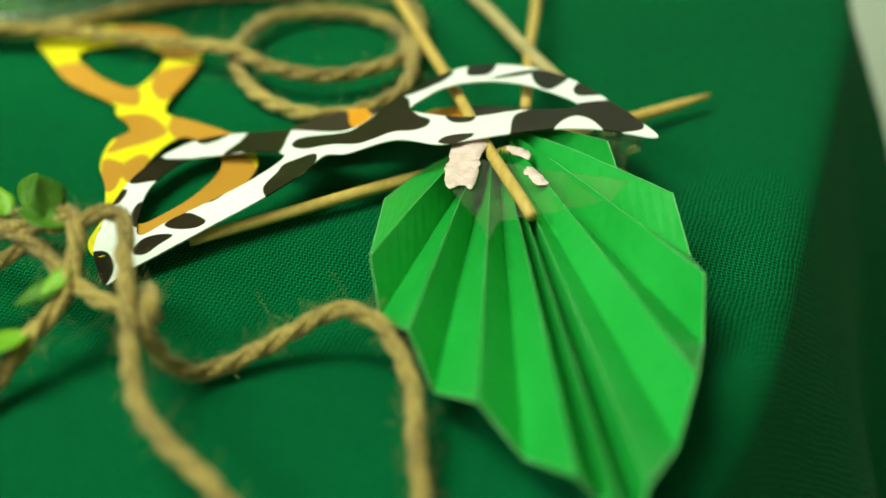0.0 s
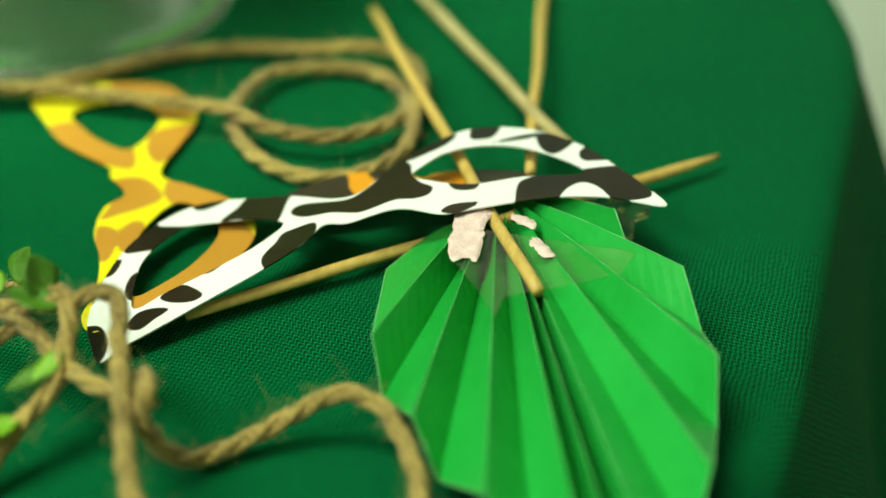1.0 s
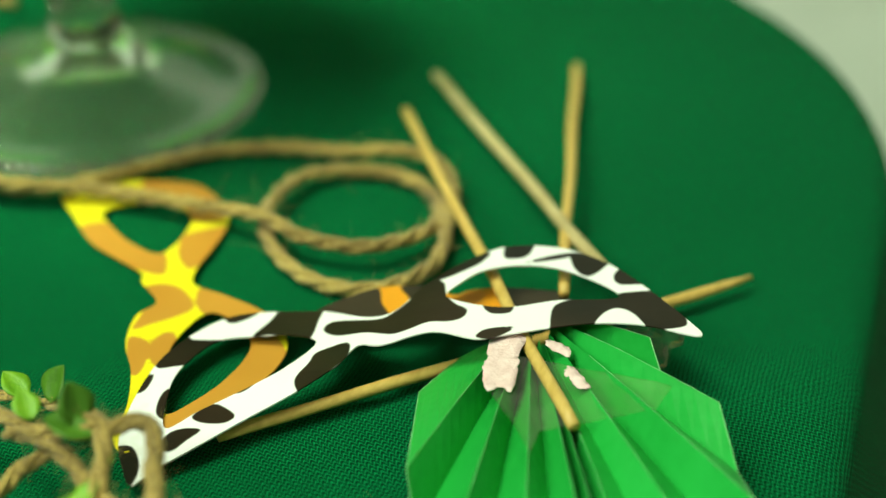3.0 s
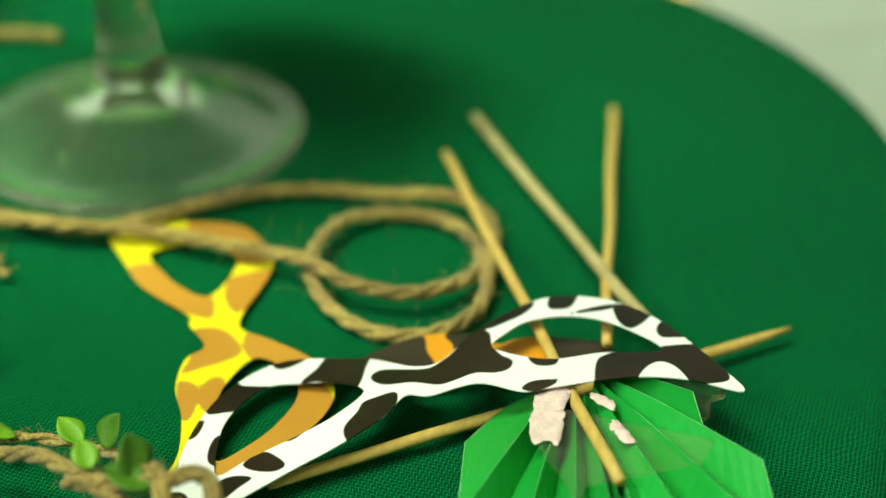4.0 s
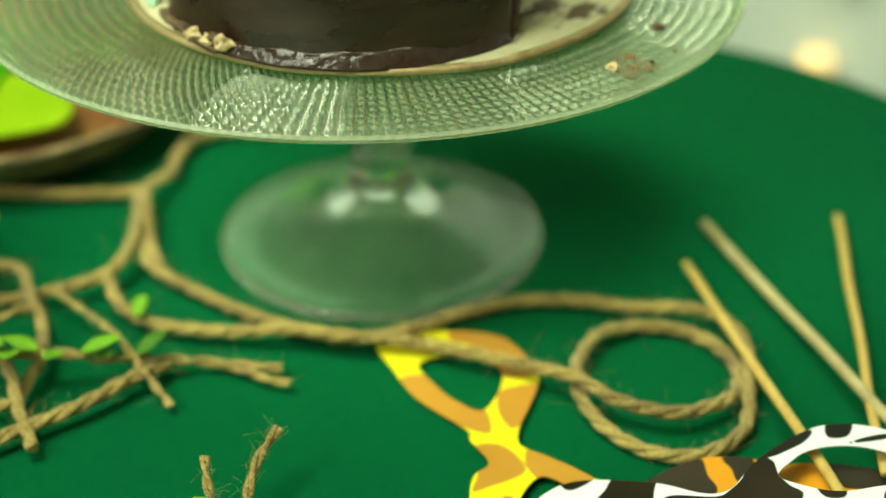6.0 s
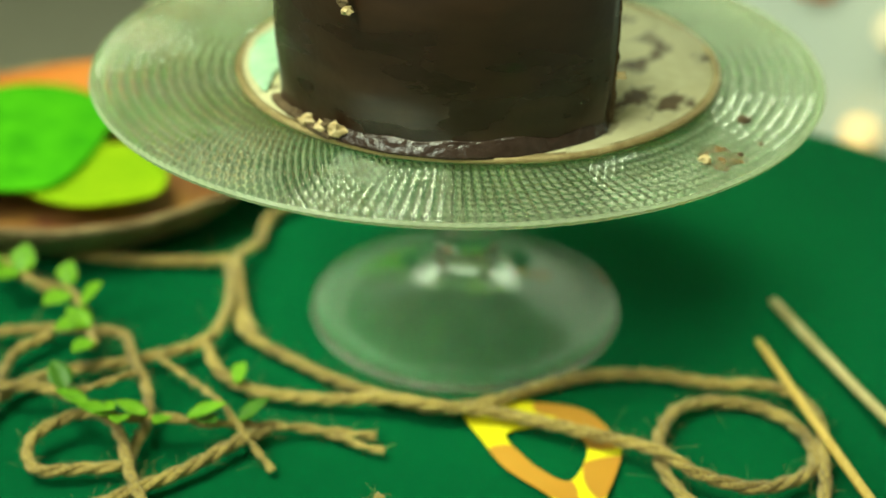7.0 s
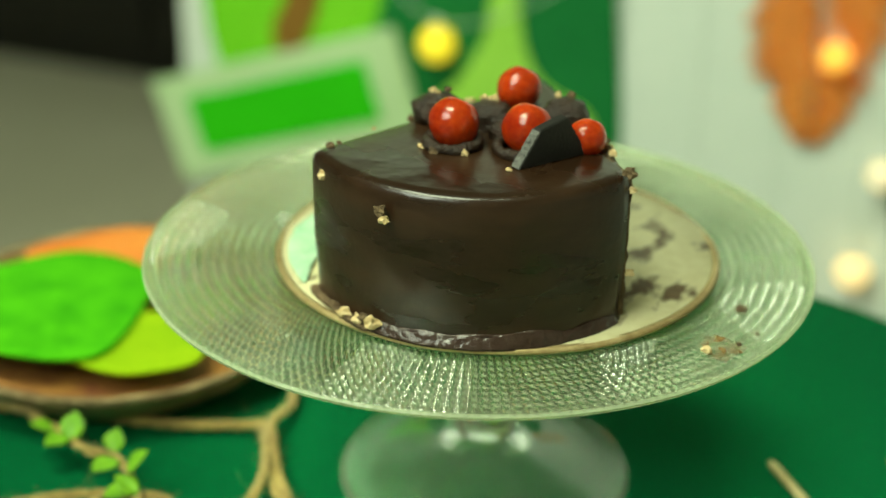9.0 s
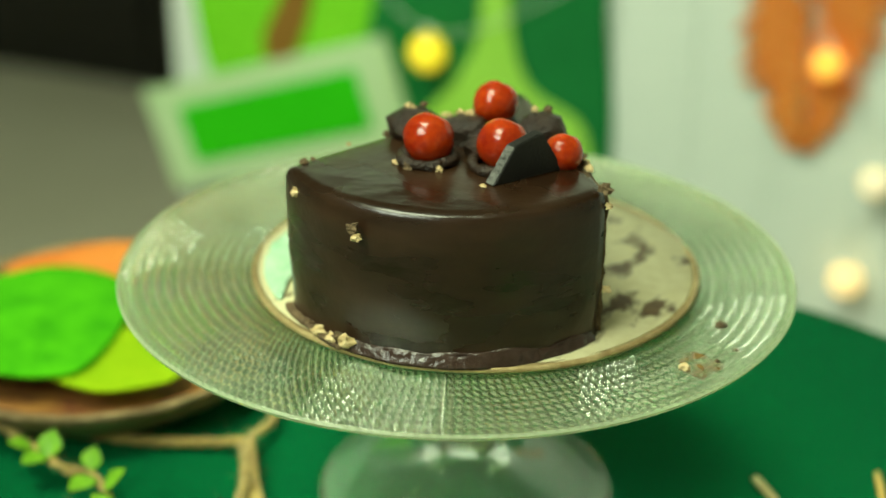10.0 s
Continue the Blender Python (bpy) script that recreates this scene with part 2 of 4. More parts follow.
def under(ob, parent):
    """Parents ob to parent without moving it."""
    ob.parent = parent
    ob.matrix_parent_inverse = Matrix.Translation(parent.location).inverted()
    return ob


def spline(points, n, closed=False):
    """Catmull-Rom through the points, n samples a span."""
    pts = [Vector(p) for p in points]
    k = len(pts)
    out = []
    for i in range(k if closed else k - 1):
        a, b, c, d = [pts[j % k] if closed else pts[min(max(j, 0), k - 1)] for j in (i - 1, i, i + 1, i + 2)]
        for s in range(n):
            u = s / n
            out.append(0.5 * ((2 * b) + (c - a) * u + (2 * a - 5 * b + 4 * c - d) * u * u + (3 * b - a - 3 * c + d) * u ** 3))
    if not closed:
        out.append(pts[-1])
    return out


def smooth_loop(pts, n=6):
    return [(v.x, v.y) for v in spline([(x, y, 0) for x, y in pts], n, True)]


def resample(line, step):
    d = [0.0]
    for a, b in zip(line, line[1:]):
        d.append(d[-1] + (b - a).length)
    n = max(4, int(d[-1] / step))
    xs = np.linspace(0, d[-1], n + 1)
    arr = np.array([tuple(p) for p in line])
    return [Vector(v) for v in np.stack([np.interp(xs, d, arr[:, i]) for i in range(3)], 1)], d[-1]


def tube_into(bm, line, radius, sides=6, taper=None):
    """Sweeps a ring along a line."""
    up = Vector((0, 0, 1))
    rings = []
    for i, p in enumerate(line):
        t = (line[min(i + 1, len(line) - 1)] - line[max(i - 1, 0)]).normalized()
        a = t.cross(up if abs(t.z) < 0.95 else Vector((1, 0, 0))).normalized()
        b = a.cross(t)
        r = radius * (taper(i / (len(line) - 1)) if taper else 1)
        rings.append([bm.verts.new(p + r * (math.cos(2 * math.pi * k / sides) * a + math.sin(2 * math.pi * k / sides) * b)) for k in range(sides)])
    for q, s in zip(rings, rings[1:]):
        for k in range(sides):
            bm.faces.new((q[k], q[(k + 1) % sides], s[(k + 1) % sides], s[k]))
    bm.faces.new(rings[0][::-1])
    bm.faces.new(rings[-1])


def rope(name, points, radius, label, category="rope", plies=3, material=None, fuzz=90, seed=1, parent=None, turns=None):
    """A laid rope of twisted strands along a smooth line, with loose fibres."""
    rng = random.Random(seed)
    line, length = resample(spline(points, 10), 0.0012)
    turns = turns or length / (radius * (11.5 if plies > 2 else 13.0))
    bm = bmesh.new()
    up = Vector((0, 0, 1))
    frames = []
    for i, p in enumerate(line):
        t = (line[min(i + 1, len(line) - 1)] - line[max(i - 1, 0)]).normalized()
        a = t.cross(up if abs(t.z) < 0.95 else Vector((1, 0, 0))).normalized()
        frames.append((p, t, a, a.cross(t)))
    off = radius * (0.49 if plies > 1 else 0)
    for s in range(plies):
        strand = []
        for i, (p, t, a, b) in enumerate(frames):
            ang = 2 * math.pi * (turns * i / (len(line) - 1) + s / plies)
            wob = 1 + 0.10 * noise.noise(Vector((i * 0.05, s * 7.3, seed)))
            strand.append(p + off * wob * (math.cos(ang) * a + math.sin(ang) * b))
        tube_into(bm, strand, radius * (0.54 if plies > 1 else 1), 8, lambda u, s=s: 1 + 0.10 * noise.noise(Vector((u * length * 160, s * 3.1, seed))))
    ob = part(name, bm, material or JUTE, parent, "")
    if parent is None:
        tagged(ob, label, category)
    if fuzz:
        fb = bmesh.new()
        for _ in range(int(1.7 * fuzz * length / 0.1)):
            p, t, a, b = frames[rng.randrange(len(frames))]
            ang = rng.uniform(0, 2 * math.pi)
            out = math.cos(ang) * a + math.sin(ang) * b
            if out.z < -0.6:
                continue
            q, l = p + out * radius * 0.9, rng.uniform(0.0012, 0.0045) if rng.random() < 0.96 else rng.uniform(0.005, 0.010)
            d = (out * 0.8 + t * rng.uniform(-1.6, 1.6)).normalized()
            e = Vector((rng.uniform(-1, 1), rng.uniform(-1, 1), rng.uniform(-0.6, 1)))
            hair = [q + d * l * u + e * l * 0.9 * u * u for u in (0, 0.25, 0.5, 0.75, 1)]
            tube_into(fb, hair, 0.00006, 3)
        tagged(part("jute_fuzz", fb, JUTE, ob), kind="stuff")
    return ob


def sheet(outline, holes, surface, thick, cell=0.004):
    """A flat card cut to an outline with holes, laid on a surface z(x, y) with real thickness."""
    bm = bmesh.new()
    edges = []
    for loop in (outline, *holes):
        vs = [bm.verts.new((p[0], p[1], 0)) for p in loop]
        edges += [bm.edges.new((vs[i], vs[(i + 1) % len(vs)])) for i in range(len(vs))]
    bmesh.ops.triangle_fill(bm, use_beauty=True, edges=edges)
    lo = [min(p[i] for p in outline) for i in (0, 1)]
    hi = [max(p[i] for p in outline) for i in (0, 1)]
    for i in (0, 1):
        v = lo[i] + cell
        while v < hi[i]:
            co, no = [0, 0, 0], [0, 0, 0]
            co[i], no[i] = v, 1
            bmesh.ops.bisect_plane(bm, geom=bm.verts[:] + bm.edges[:] + bm.faces[:], plane_co=co, plane_no=no)
            v += cell
    bmesh.ops.recalc_face_normals(bm, faces=bm.faces)
    if bm.faces and sum(f.normal.z for f in bm.faces) < 0:
        bmesh.ops.reverse_faces(bm, faces=bm.faces)
    top = bm.faces[:]
    ext = bmesh.ops.extrude_face_region(bm, geom=top)
    lifted = {v for v in ext["geom"] if isinstance(v, bmesh.types.BMVert)}
    for v in bm.verts:
        v.co.z = surface(v.co.x, v.co.y) + (thick if v in lifted else 0)
    bmesh.ops.recalc_face_normals(bm, faces=bm.faces)
    return bm


def print_shapes(ob, shapes, gaps=()):
    """Stores at each vertex its signed distance to the nearest printed shape: negative inside one."""
    xy = np.array([v.co.xy[:] for v in ob.data.vertices])

    def distance(loop):
        q = np.array([(v.x, v.y) for v in spline([(x, y, 0) for x, y in loop], 5, True)])
        best, inside = np.full(len(xy), 1.0), np.zeros(len(xy), bool)
        for a, b in zip(q, np.roll(q, -1, 0)):
            ab, ap = b - a, xy - a
            u = np.clip(ap @ ab / max(ab @ ab, 1e-12), 0, 1)
            best = np.minimum(best, np.linalg.norm(ap - u[:, None] * ab, axis=1))
            if a[1] != b[1]:
                inside ^= ((a[1] > xy[:, 1]) != (b[1] > xy[:, 1])) & (xy[:, 0] < ab[0] * (xy[:, 1] - a[1]) / ab[1] + a[0])
        return np.where(inside, -best, best)
    d = np.min([distance(l) for l in shapes], axis=0)
    for l in gaps:
        d = np.maximum(d, -distance(l))
    ob.data.attributes.new("ink_distance", "FLOAT", "POINT").data.foreach_set("value", d)
    return ob


def lathe(profile, seg, centre, wobble=None):
    bm = bmesh.new()
    rings = []
    for r, z in profile:
        if r < 1e-6:
            rings.append([bm.verts.new((centre[0], centre[1], z))])
        else:
            rings.append([bm.verts.new((centre[0] + r * math.cos(2 * math.pi * k / seg), centre[1] + r * math.sin(2 * math.pi * k / seg), z + (wobble(r, k) if wobble else 0))) for k in range(seg)])
    for q, s in zip(rings, rings[1:]):
        for k in range(seg):
            k2 = (k + 1) % seg
            if len(q) == 1 and len(s) > 1:
                bm.faces.new((q[0], s[k], s[k2]))
            elif len(s) == 1 and len(q) > 1:
                bm.faces.new((q[k2], q[k], s[0]))
            elif len(q) > 1:
                bm.faces.new((q[k2], q[k], s[k], s[k2]))
    bmesh.ops.recalc_face_normals(bm, faces=bm.faces)
    return bm


def box(lo, hi, bevel=0.0):
    bm = bmesh.new()
    bmesh.ops.create_cube(bm, size=1)
    for v in bm.verts:
        v.co = Vector([(l + h) / 2 + c * (h - l) for l, h, c in zip(lo, hi, v.co)])
    if bevel:
        bmesh.ops.bevel(bm, geom=bm.edges[:], offset=bevel, segments=2, affect="EDGES", profile=0.5)
    return bm


def lump(at, size, seed, rough=0.35, sub=2):
    bm = bmesh.new()
    bmesh.ops.create_icosphere(bm, subdivisions=sub, radius=1)
    for v in bm.verts:
        k = 1 + rough * noise.noise(v.co * 1.7 + Vector((seed * 3.7, seed, 0)))
        v.co = Vector((v.co.x * size[0] * k, v.co.y * size[1] * k, v.co.z * size[2] * k)) + Vector(at)
    return bm


def small_leaf(length, width, curl, fold):
    """A veined leaf in its own frame, from its stalk at the origin along +x, with some thickness."""
    bm = bmesh.new()
    n, rows = 10, []
    for i in range(n + 1):
        u = i / n
        w = width * math.sin(math.pi * min(1, u * 0.97 + 0.03)) ** 0.8 * (1.15 - 0.5 * u)
        x, z = length * u, curl * length * u * u
        rows.append([bm.verts.new((x, s * w / 2, z + abs(s) * fold * w)) for s in (-1, -0.5, 0, 0.5, 1)])
    faces = []
    for a, b in zip(rows, rows[1:]):
        for k in range(4):
            faces.append(bm.faces.new((a[k], b[k], b[k + 1], a[k + 1])))
    ext = bmesh.ops.extrude_face_region(bm, geom=faces)
    for v in ext["geom"]:
        if isinstance(v, bmesh.types.BMVert):
            v.co.z += 0.0004
    bmesh.ops.recalc_face_normals(bm, faces=bm.faces)
    return bm


# ---------------------------------------------------------------- room
def setting(name, bm, material, label, category):
    return tagged(part(name, bm, material, None, "", smooth=False), label, category, kind="structure")


setting("floor", box((-4.2, -2.2, -0.1), (2.4, 4.4, 0.0)), FLOOR, "pale beige stone-tiled floor of the party room", "floor")
setting("ceiling", box((-4.2, -2.2, 2.7), (2.4, 4.4, 2.8)), WALL, "plain off-white painted room ceiling", "ceiling")
setting("wall_north", box((-4.2, 4.3, 0.0), (2.4, 4.4, 2.7)), WALL, "plain off-white painted wall behind the panels", "wall")
setting("wall_south", box((-4.2, -2.2, 0.0), (2.4, -2.1, 2.7)), WALL, "plain off-white painted room wall", "wall")
setting("wall_west", box((-4.2, -2.1, 0.0), (-4.1, 4.3, 2.7)), WALL, "plain off-white painted side wall", "wall")
setting("wall_east", box((2.3, -2.1, 0.0), (2.4, 4.3, 2.7)), WALL, "plain off-white painted side wall", "wall")


# ---------------------------------------------------------------- tablecloth
def table_edge(ang_steps):
    """Points and outward normals round a table top with broad rounded corners."""
    x0, x1, y0, y1, r, s = -0.535, 0.209, 0.07, 0.838, 0.285, 0.38
    out = []
    for cx, cy, a0, r in ((x1 - r, y1 - r, 0, r), (x0 + s, y1 - s, 90, s), (x0 + s, y0 + s, 180, s), (x1 - r, y0 + r, 270, r)):
        for i in range(ang_steps + 1):
            a = radians(a0 + 90 * i / ang_steps)
            n = Vector((math.cos(a), math.sin(a), 0))
            out.append((Vector((cx, cy, 0)) + n * r, n))
    dense = []
    for (p, n), (q, m) in zip(out, out[1:] + out[:1]):
        steps = max(1, int((q - p).length / 0.02))
        for s in range(steps):
            u = s / steps
            dense.append((p.lerp(q, u), n.lerp(m, u).normalized()))
    return dense


def tablecloth():
    rim = table_edge(24)
    mid = Vector((-0.163, 0.45, 0))
    bm = bmesh.new()
    rings = []
    inner = [0.04 + 0.96 * i / 40 for i in range(41)]
    for s in inner:
        ring = []
        for p, n in rim:
            q = mid + (p - n * 0.012 - mid) * s
            w = noise.noise(Vector((q.x * 9, q.y * 9, 0.3))) * 0.0008 + noise.noise(Vector((q.x * 30, q.y * 16, 1.3))) * 0.0004
            ring.append(bm.verts.new((q.x, q.y, T - 0.0008 + w)))
        rings.append(ring)
    for a in (20, 45, 70, 90):
        rings.append([bm.verts.new((*(p + n * 0.012 * (math.sin(radians(a)) - 1)).xy, T - 0.0008 - 0.012 * (1 - math.cos(radians(a))))) for p, n in rim])
    for j in range(1, 15):
        d = 0.736 * j / 14
        ring = []
        for i, (p, n) in enumerate(rim):
            fold = math.sin(i * 0.55 + 0.8 * math.sin(i * 0.13)) * min(1, d / 0.35)
            q = p + n * (0.004 + 0.26 * d + 0.03 * fold)
            ring.append(bm.verts.new((q.x, q.y, T - 0.0128 - d)))
        rings.append(ring)
    for q, s in zip(rings, rings[1:]):
        for k in range(len(q)):
            k2 = (k + 1) % len(q)
            bm.faces.new((q[k], q[k2], s[k2], s[k]))
    bm.faces.new(rings[0])
    bmesh.ops.recalc_face_normals(bm, faces=bm.faces)
    flat = {}
    for j, ring in enumerate(rings):
        down = 0 if j < 41 else 0.0047 * (j - 40) if j < 45 else 0.0188 + 0.76 * (j - 44) / 14
        for v, (p, n) in zip(ring, rim):
            flat[v] = v.co.xy if j < 41 else (p + n * (down - 0.012)).xy
    layer = bm.loops.layers.uv.new("unfolded")
    for f in bm.faces:
        for l in f.loops:
            l[layer].uv = flat[l.vert]
    return tagged(part("tablecloth", bm, CLOTH), "deep green knitted cloth draped over the table", "tablecloth")


tablecloth()


# ---------------------------------------------------------------- backdrop
def backdrop_panel():
    p = holder("printed_panel", (-0.63, 1.5, 0), "white standing panel printed with lime and dark green jungle shapes", "panel")
    under(part("board", box((-0.93, 1.46, 0.0), (-0.345, 1.49, 1.5), 0.003), WHITE_PANEL), p)

    def cut(name, pts, y, material, label):
        line = spline([(x, z, 0) for x, z in pts], 8, True)
        bm = sheet([(v.x, v.y) for v in line], [], lambda a, b: 0, 0.003, 0.5)
        for v in bm.verts:
            v.co = Vector((v.co.x, y - v.co.z, v.co.y))
        bmesh.ops.recalc_face_normals(bm, faces=bm.faces)
        under(part(name, bm, material, None, label, smooth=False), p)
    cut("printed_shape", [(-0.87, 0.60), (-0.60, 0.62), (-0.585, 0.9), (-0.62, 1.2), (-0.86, 1.2)], 1.459, PRINT_LIME, "lime green printed foliage")
    cut("printed_shape", [(-0.645, 0.56), (-0.36, 0.52), (-0.352, 0.8), (-0.36, 1.2), (-0.63, 1.2), (-0.63, 0.8)], 1.455, PRINT_GREEN, "dark green printed foliage")
    cut("printed_shape", [(-0.585, 0.56), (-0.40, 0.50), (-0.362, 0.56), (-0.375, 0.62), (-0.44, 0.66), (-0.465, 0.76), (-0.46, 1.0), (-0.505, 1.0), (-0.50, 0.74), (-0.525, 0.66)], 1.451, PRINT_LEAF, "yellow-green printed leaf stem")
    cut("printed_shape", [(-0.775, 0.63), (-0.745, 0.66), (-0.72, 0.75), (-0.73, 0.95), (-0.755, 0.95), (-0.755, 0.76), (-0.79, 0.67)], 1.455, PRINT_BROWN, "brown printed tree trunk")


backdrop_panel()
plain_panel = holder("white_panel", (0.3, 1.5, 0), "plain white standing backdrop panel", "panel")
under(part("board", box((-0.342, 1.470, 0.0), (1.6, 1.49, 1.5), 0.003), WHITE_PANEL), plain_panel)
for i in range(21):
    x = -0.342 + 0.0925 * i
    under(part("slat", box((x + 0.0003, 1.459, 0.0), (x + 0.0922, 1.4695, 1.5), 0.0012), WHITE_PANEL, smooth=False), plain_panel)


def tilted_sign():
    s = holder("sign", (-0.77, 1.44, 0.57), "white rectangular sign with a bright green field, tilted on the panel", "sign")
    ang = radians(18.5)
    turn = Matrix.Translation((-0.772, 1.449, 0.574)) @ Matrix.Rotation(-ang, 4, "Y")
    for name, half, front, back, material, label in (("card", (0.183, 0.068), -0.012, -0.002, SIGN_CARD, ""), ("field", (0.135, 0.038), -0.016, -0.0125, SIGN_GREEN, "bright green printed field")):
        bm = box((-half[0], front, -half[1]), (half[0], back, half[1]), 0.002)
        bmesh.ops.transform(bm, matrix=turn, verts=bm.verts)
        under(part(name, bm, material, None, label, smooth=False), s)


tilted_sign()


def paper_palm():
    """A slit palm leaf in orange paper, hung tip down on the white panel."""
    p = holder("paper_palm_leaf", (-0.12, 1.45, 0.75), "orange paper palm leaf hanging tip down on the white panel", "decoration")
    rng = random.Random(5)
    tip, topz = 0.632, 0.96
    bm = bmesh.new()
    tube_into(bm, [Vector((-0.128 + 0.01 * math.sin(i), 1.446, tip + (topz - tip) * i / 12)) for i in range(13)], 0.003, 6)
    under(part("midrib", bm, ORANGE), p)
    for i in range(13):
        for side in (-1, 1):
            u = i / 12
            z = tip + 0.012 + u * (topz - tip) * 0.8
            w = 0.095 * math.sin(math.pi * min(1, 0.12 + 0.88 * u) * 0.62) * rng.uniform(0.8, 1.02)
            leaf = small_leaf(w * 1.12, 0.027, 0.02, 0.10)
            m = Matrix.Translation((-0.126, 1.448, z)) @ Matrix.Rotation(radians(-side * 0 + 90), 4, "X") @ Matrix.Rotation(radians(-28 if side > 0 else 208), 4, "Z")
            bmesh.ops.transform(leaf, matrix=m, verts=leaf.verts)
            under(part("leaflet", leaf, ORANGE), p)


paper_palm()


def string_lights():
    bulbs = [(-0.056, 0.493, (1.0, 0.70, 0.30), 1.15, 0.0175), (-0.558, 0.687, (1.0, 0.74, 0.03), 0.85, 0.0215), (-0.104, 0.732, (1.0, 0.45, 0.06), 1.3, 0.0165), (-0.040, 0.61, (0.95, 0.80, 0.50), 0.6, 0.0165)]
    s = holder("string_lights", (-0.2, 1.44, 0.7), "string of small warm glowing globe bulbs along the panels", "string lights")
    bm = bmesh.new()
    line = spline([(-0.90, 1.446, 1.0), (-0.72, 1.446, 0.86), (-0.558, 1.44, 0.71), (-0.35, 1.446, 0.80), (-0.22, 1.446, 0.86), (-0.104, 1.438, 0.755), (-0.040, 1.44, 0.635), (-0.056, 1.442, 0.515), (0.06, 1.446, 0.47), (0.3, 1.45, 0.55)], 8)
    tube_into(bm, line, 0.0008, 5)
    under(part("cable", bm, WHITE_PANEL), s)
    for i, (x, z, colour, power, r) in enumerate(bulbs):
        bm = lathe([(0, z - r), (r * 0.5, z - r * 0.87), (r * 0.87, z - r * 0.5), (r, z), (r * 0.87, z + r * 0.5), (r * 0.5, z + r * 0.87), (r * 0.16, z + r * 1.02), (0, z + r * 1.04)], 20, (x, 1.43))
        bulb = under(part("bulb", bm, glow_material("bulb_glow_%s" % "abcd"[i], colour, power), None, "glowing yellow bulb" if i == 1 else "glowing warm bulb"), s)
        part("socket", lathe([(0, z + r * 0.98), (r * 0.22, z + r * 0.98), (r * 0.24, z + r * 1.3), (r * 0.12, z + r * 1.5), (0, z + r * 1.5)], 14, (x, 1.43)), WHITE_PANEL, None, "white bulb socket").parent = bulb


string_lights()


def cabinet():
    c = holder("cabinet", (-2.6, 3.3, 0), "dark stained low wooden cabinet standing on the floor", "cabinet")
    under(part("plinth", box((-3.9, 2.92, 0.0), (-1.3, 3.6, 0.10), 0.004), DARK_WOOD), c)
    under(part("body", box((-3.95, 2.86, 0.10), (-1.25, 3.65, 0.85), 0.006), DARK_WOOD), c)
    for i in range(4):
        d = under(part("door", box((-3.93 + i * 0.67, 2.835, 0.13), (-3.29 + i * 0.67, 2.858, 0.82), 0.004), DARK_WOOD), c)


cabinet()


# ---------------------------------------------------------------- cake stand
def cake_stand():
    s = holder("cake_stand", (PLATE.x, PLATE.y, T), "pressed green-tinted glass cake stand with a ridged plate", "cake stand")
    n, seg, r0, r1 = 36, 440, 0.066, 0.1585
    top = [(r1 - (r1 - r0) * i / n, 0.8852 - 0.0012 * math.sin(math.pi * i / n)) for i in range(n + 1)]
    profile = [(0, 0.8792), (0.06, 0.8792), (0.12, 0.8795), (0.155, 0.8815), (0.1605, 0.8835), (0.161, 0.8850), (0.1600, 0.8862)] + top + [(0.03, 0.8845), (0, 0.8845)]
    ring = {round(r, 6): i for i, (r, z) in enumerate(top)}

    def facets(r, k):
        i = ring.get(round(r, 6))
        if i is None:
            return 0.0003 * (k % 2) if r > 0.1595 else 0.0
        return 0.0019 if i % 2 and k % 2 else 0.0
    plate = under(part("plate", lathe(profile, seg, PLATE, facets), GLASS_PLATE, None, "ridged pressed-glass plate", smooth=False), s)
    stem = under(part("stem", lathe([(0, 0.781), (0.0165, 0.781), (0.0150, 0.790), (0.0125, 0.805), (0.0120, 0.830), (0.0135, 0.850), (0.0185, 0.868), (0.026, 0.8788), (0, 0.8788)], 48, FOOT), GLASS_FOOT), s)
    foot = under(part("foot", lathe([(0, 0.7700), (0.012, 0.7690), (0.030, 0.7600), (0.052, 0.7545), (0.066, 0.7515), (0.0730, 0.7510), (0.0755, 0.7525), (0.0762, 0.7548), (0.0748, 0.7572), (0.0715, 0.7574), (0.0685, 0.7556), (0.050, 0.7610), (0.032, 0.7680), (0.022, 0.7750), (0.0175, 0.7806), (0, 0.7806)], 96, FOOT), GLASS_FOOT), s)
    for ob in (plate, stem, foot):
        ob.visible_shadow = False


cake_stand()
BOARD_AT = (-0.1305, 0.5225)
cake_board = holder("cake_board", (*BOARD_AT, 0.8868), "round gold-cream cake board smeared with chocolate, on the stand", "cake board")
under(part("card", lathe([(0, 0.8868), (0.1040, 0.8868), (0.1040, 0.8892), (0, 0.8892)], 96, BOARD_AT), BOARD), cake_board)
under(part("foil_edge", lathe([(0.1042, 0.8867), (0.1054, 0.8870), (0.1062, 0.8880), (0.1054, 0.8893), (0.1028, 0.8895), (0.1028, 0.8893), (0.1042, 0.8892), (0.1042, 0.8867)], 120, BOARD_AT, lambda r, k: 0.0004 * math.sin(k * 0.37) * math.sin(k * 0.11)), GOLD, None, "dull gold foil edge"), cake_board)


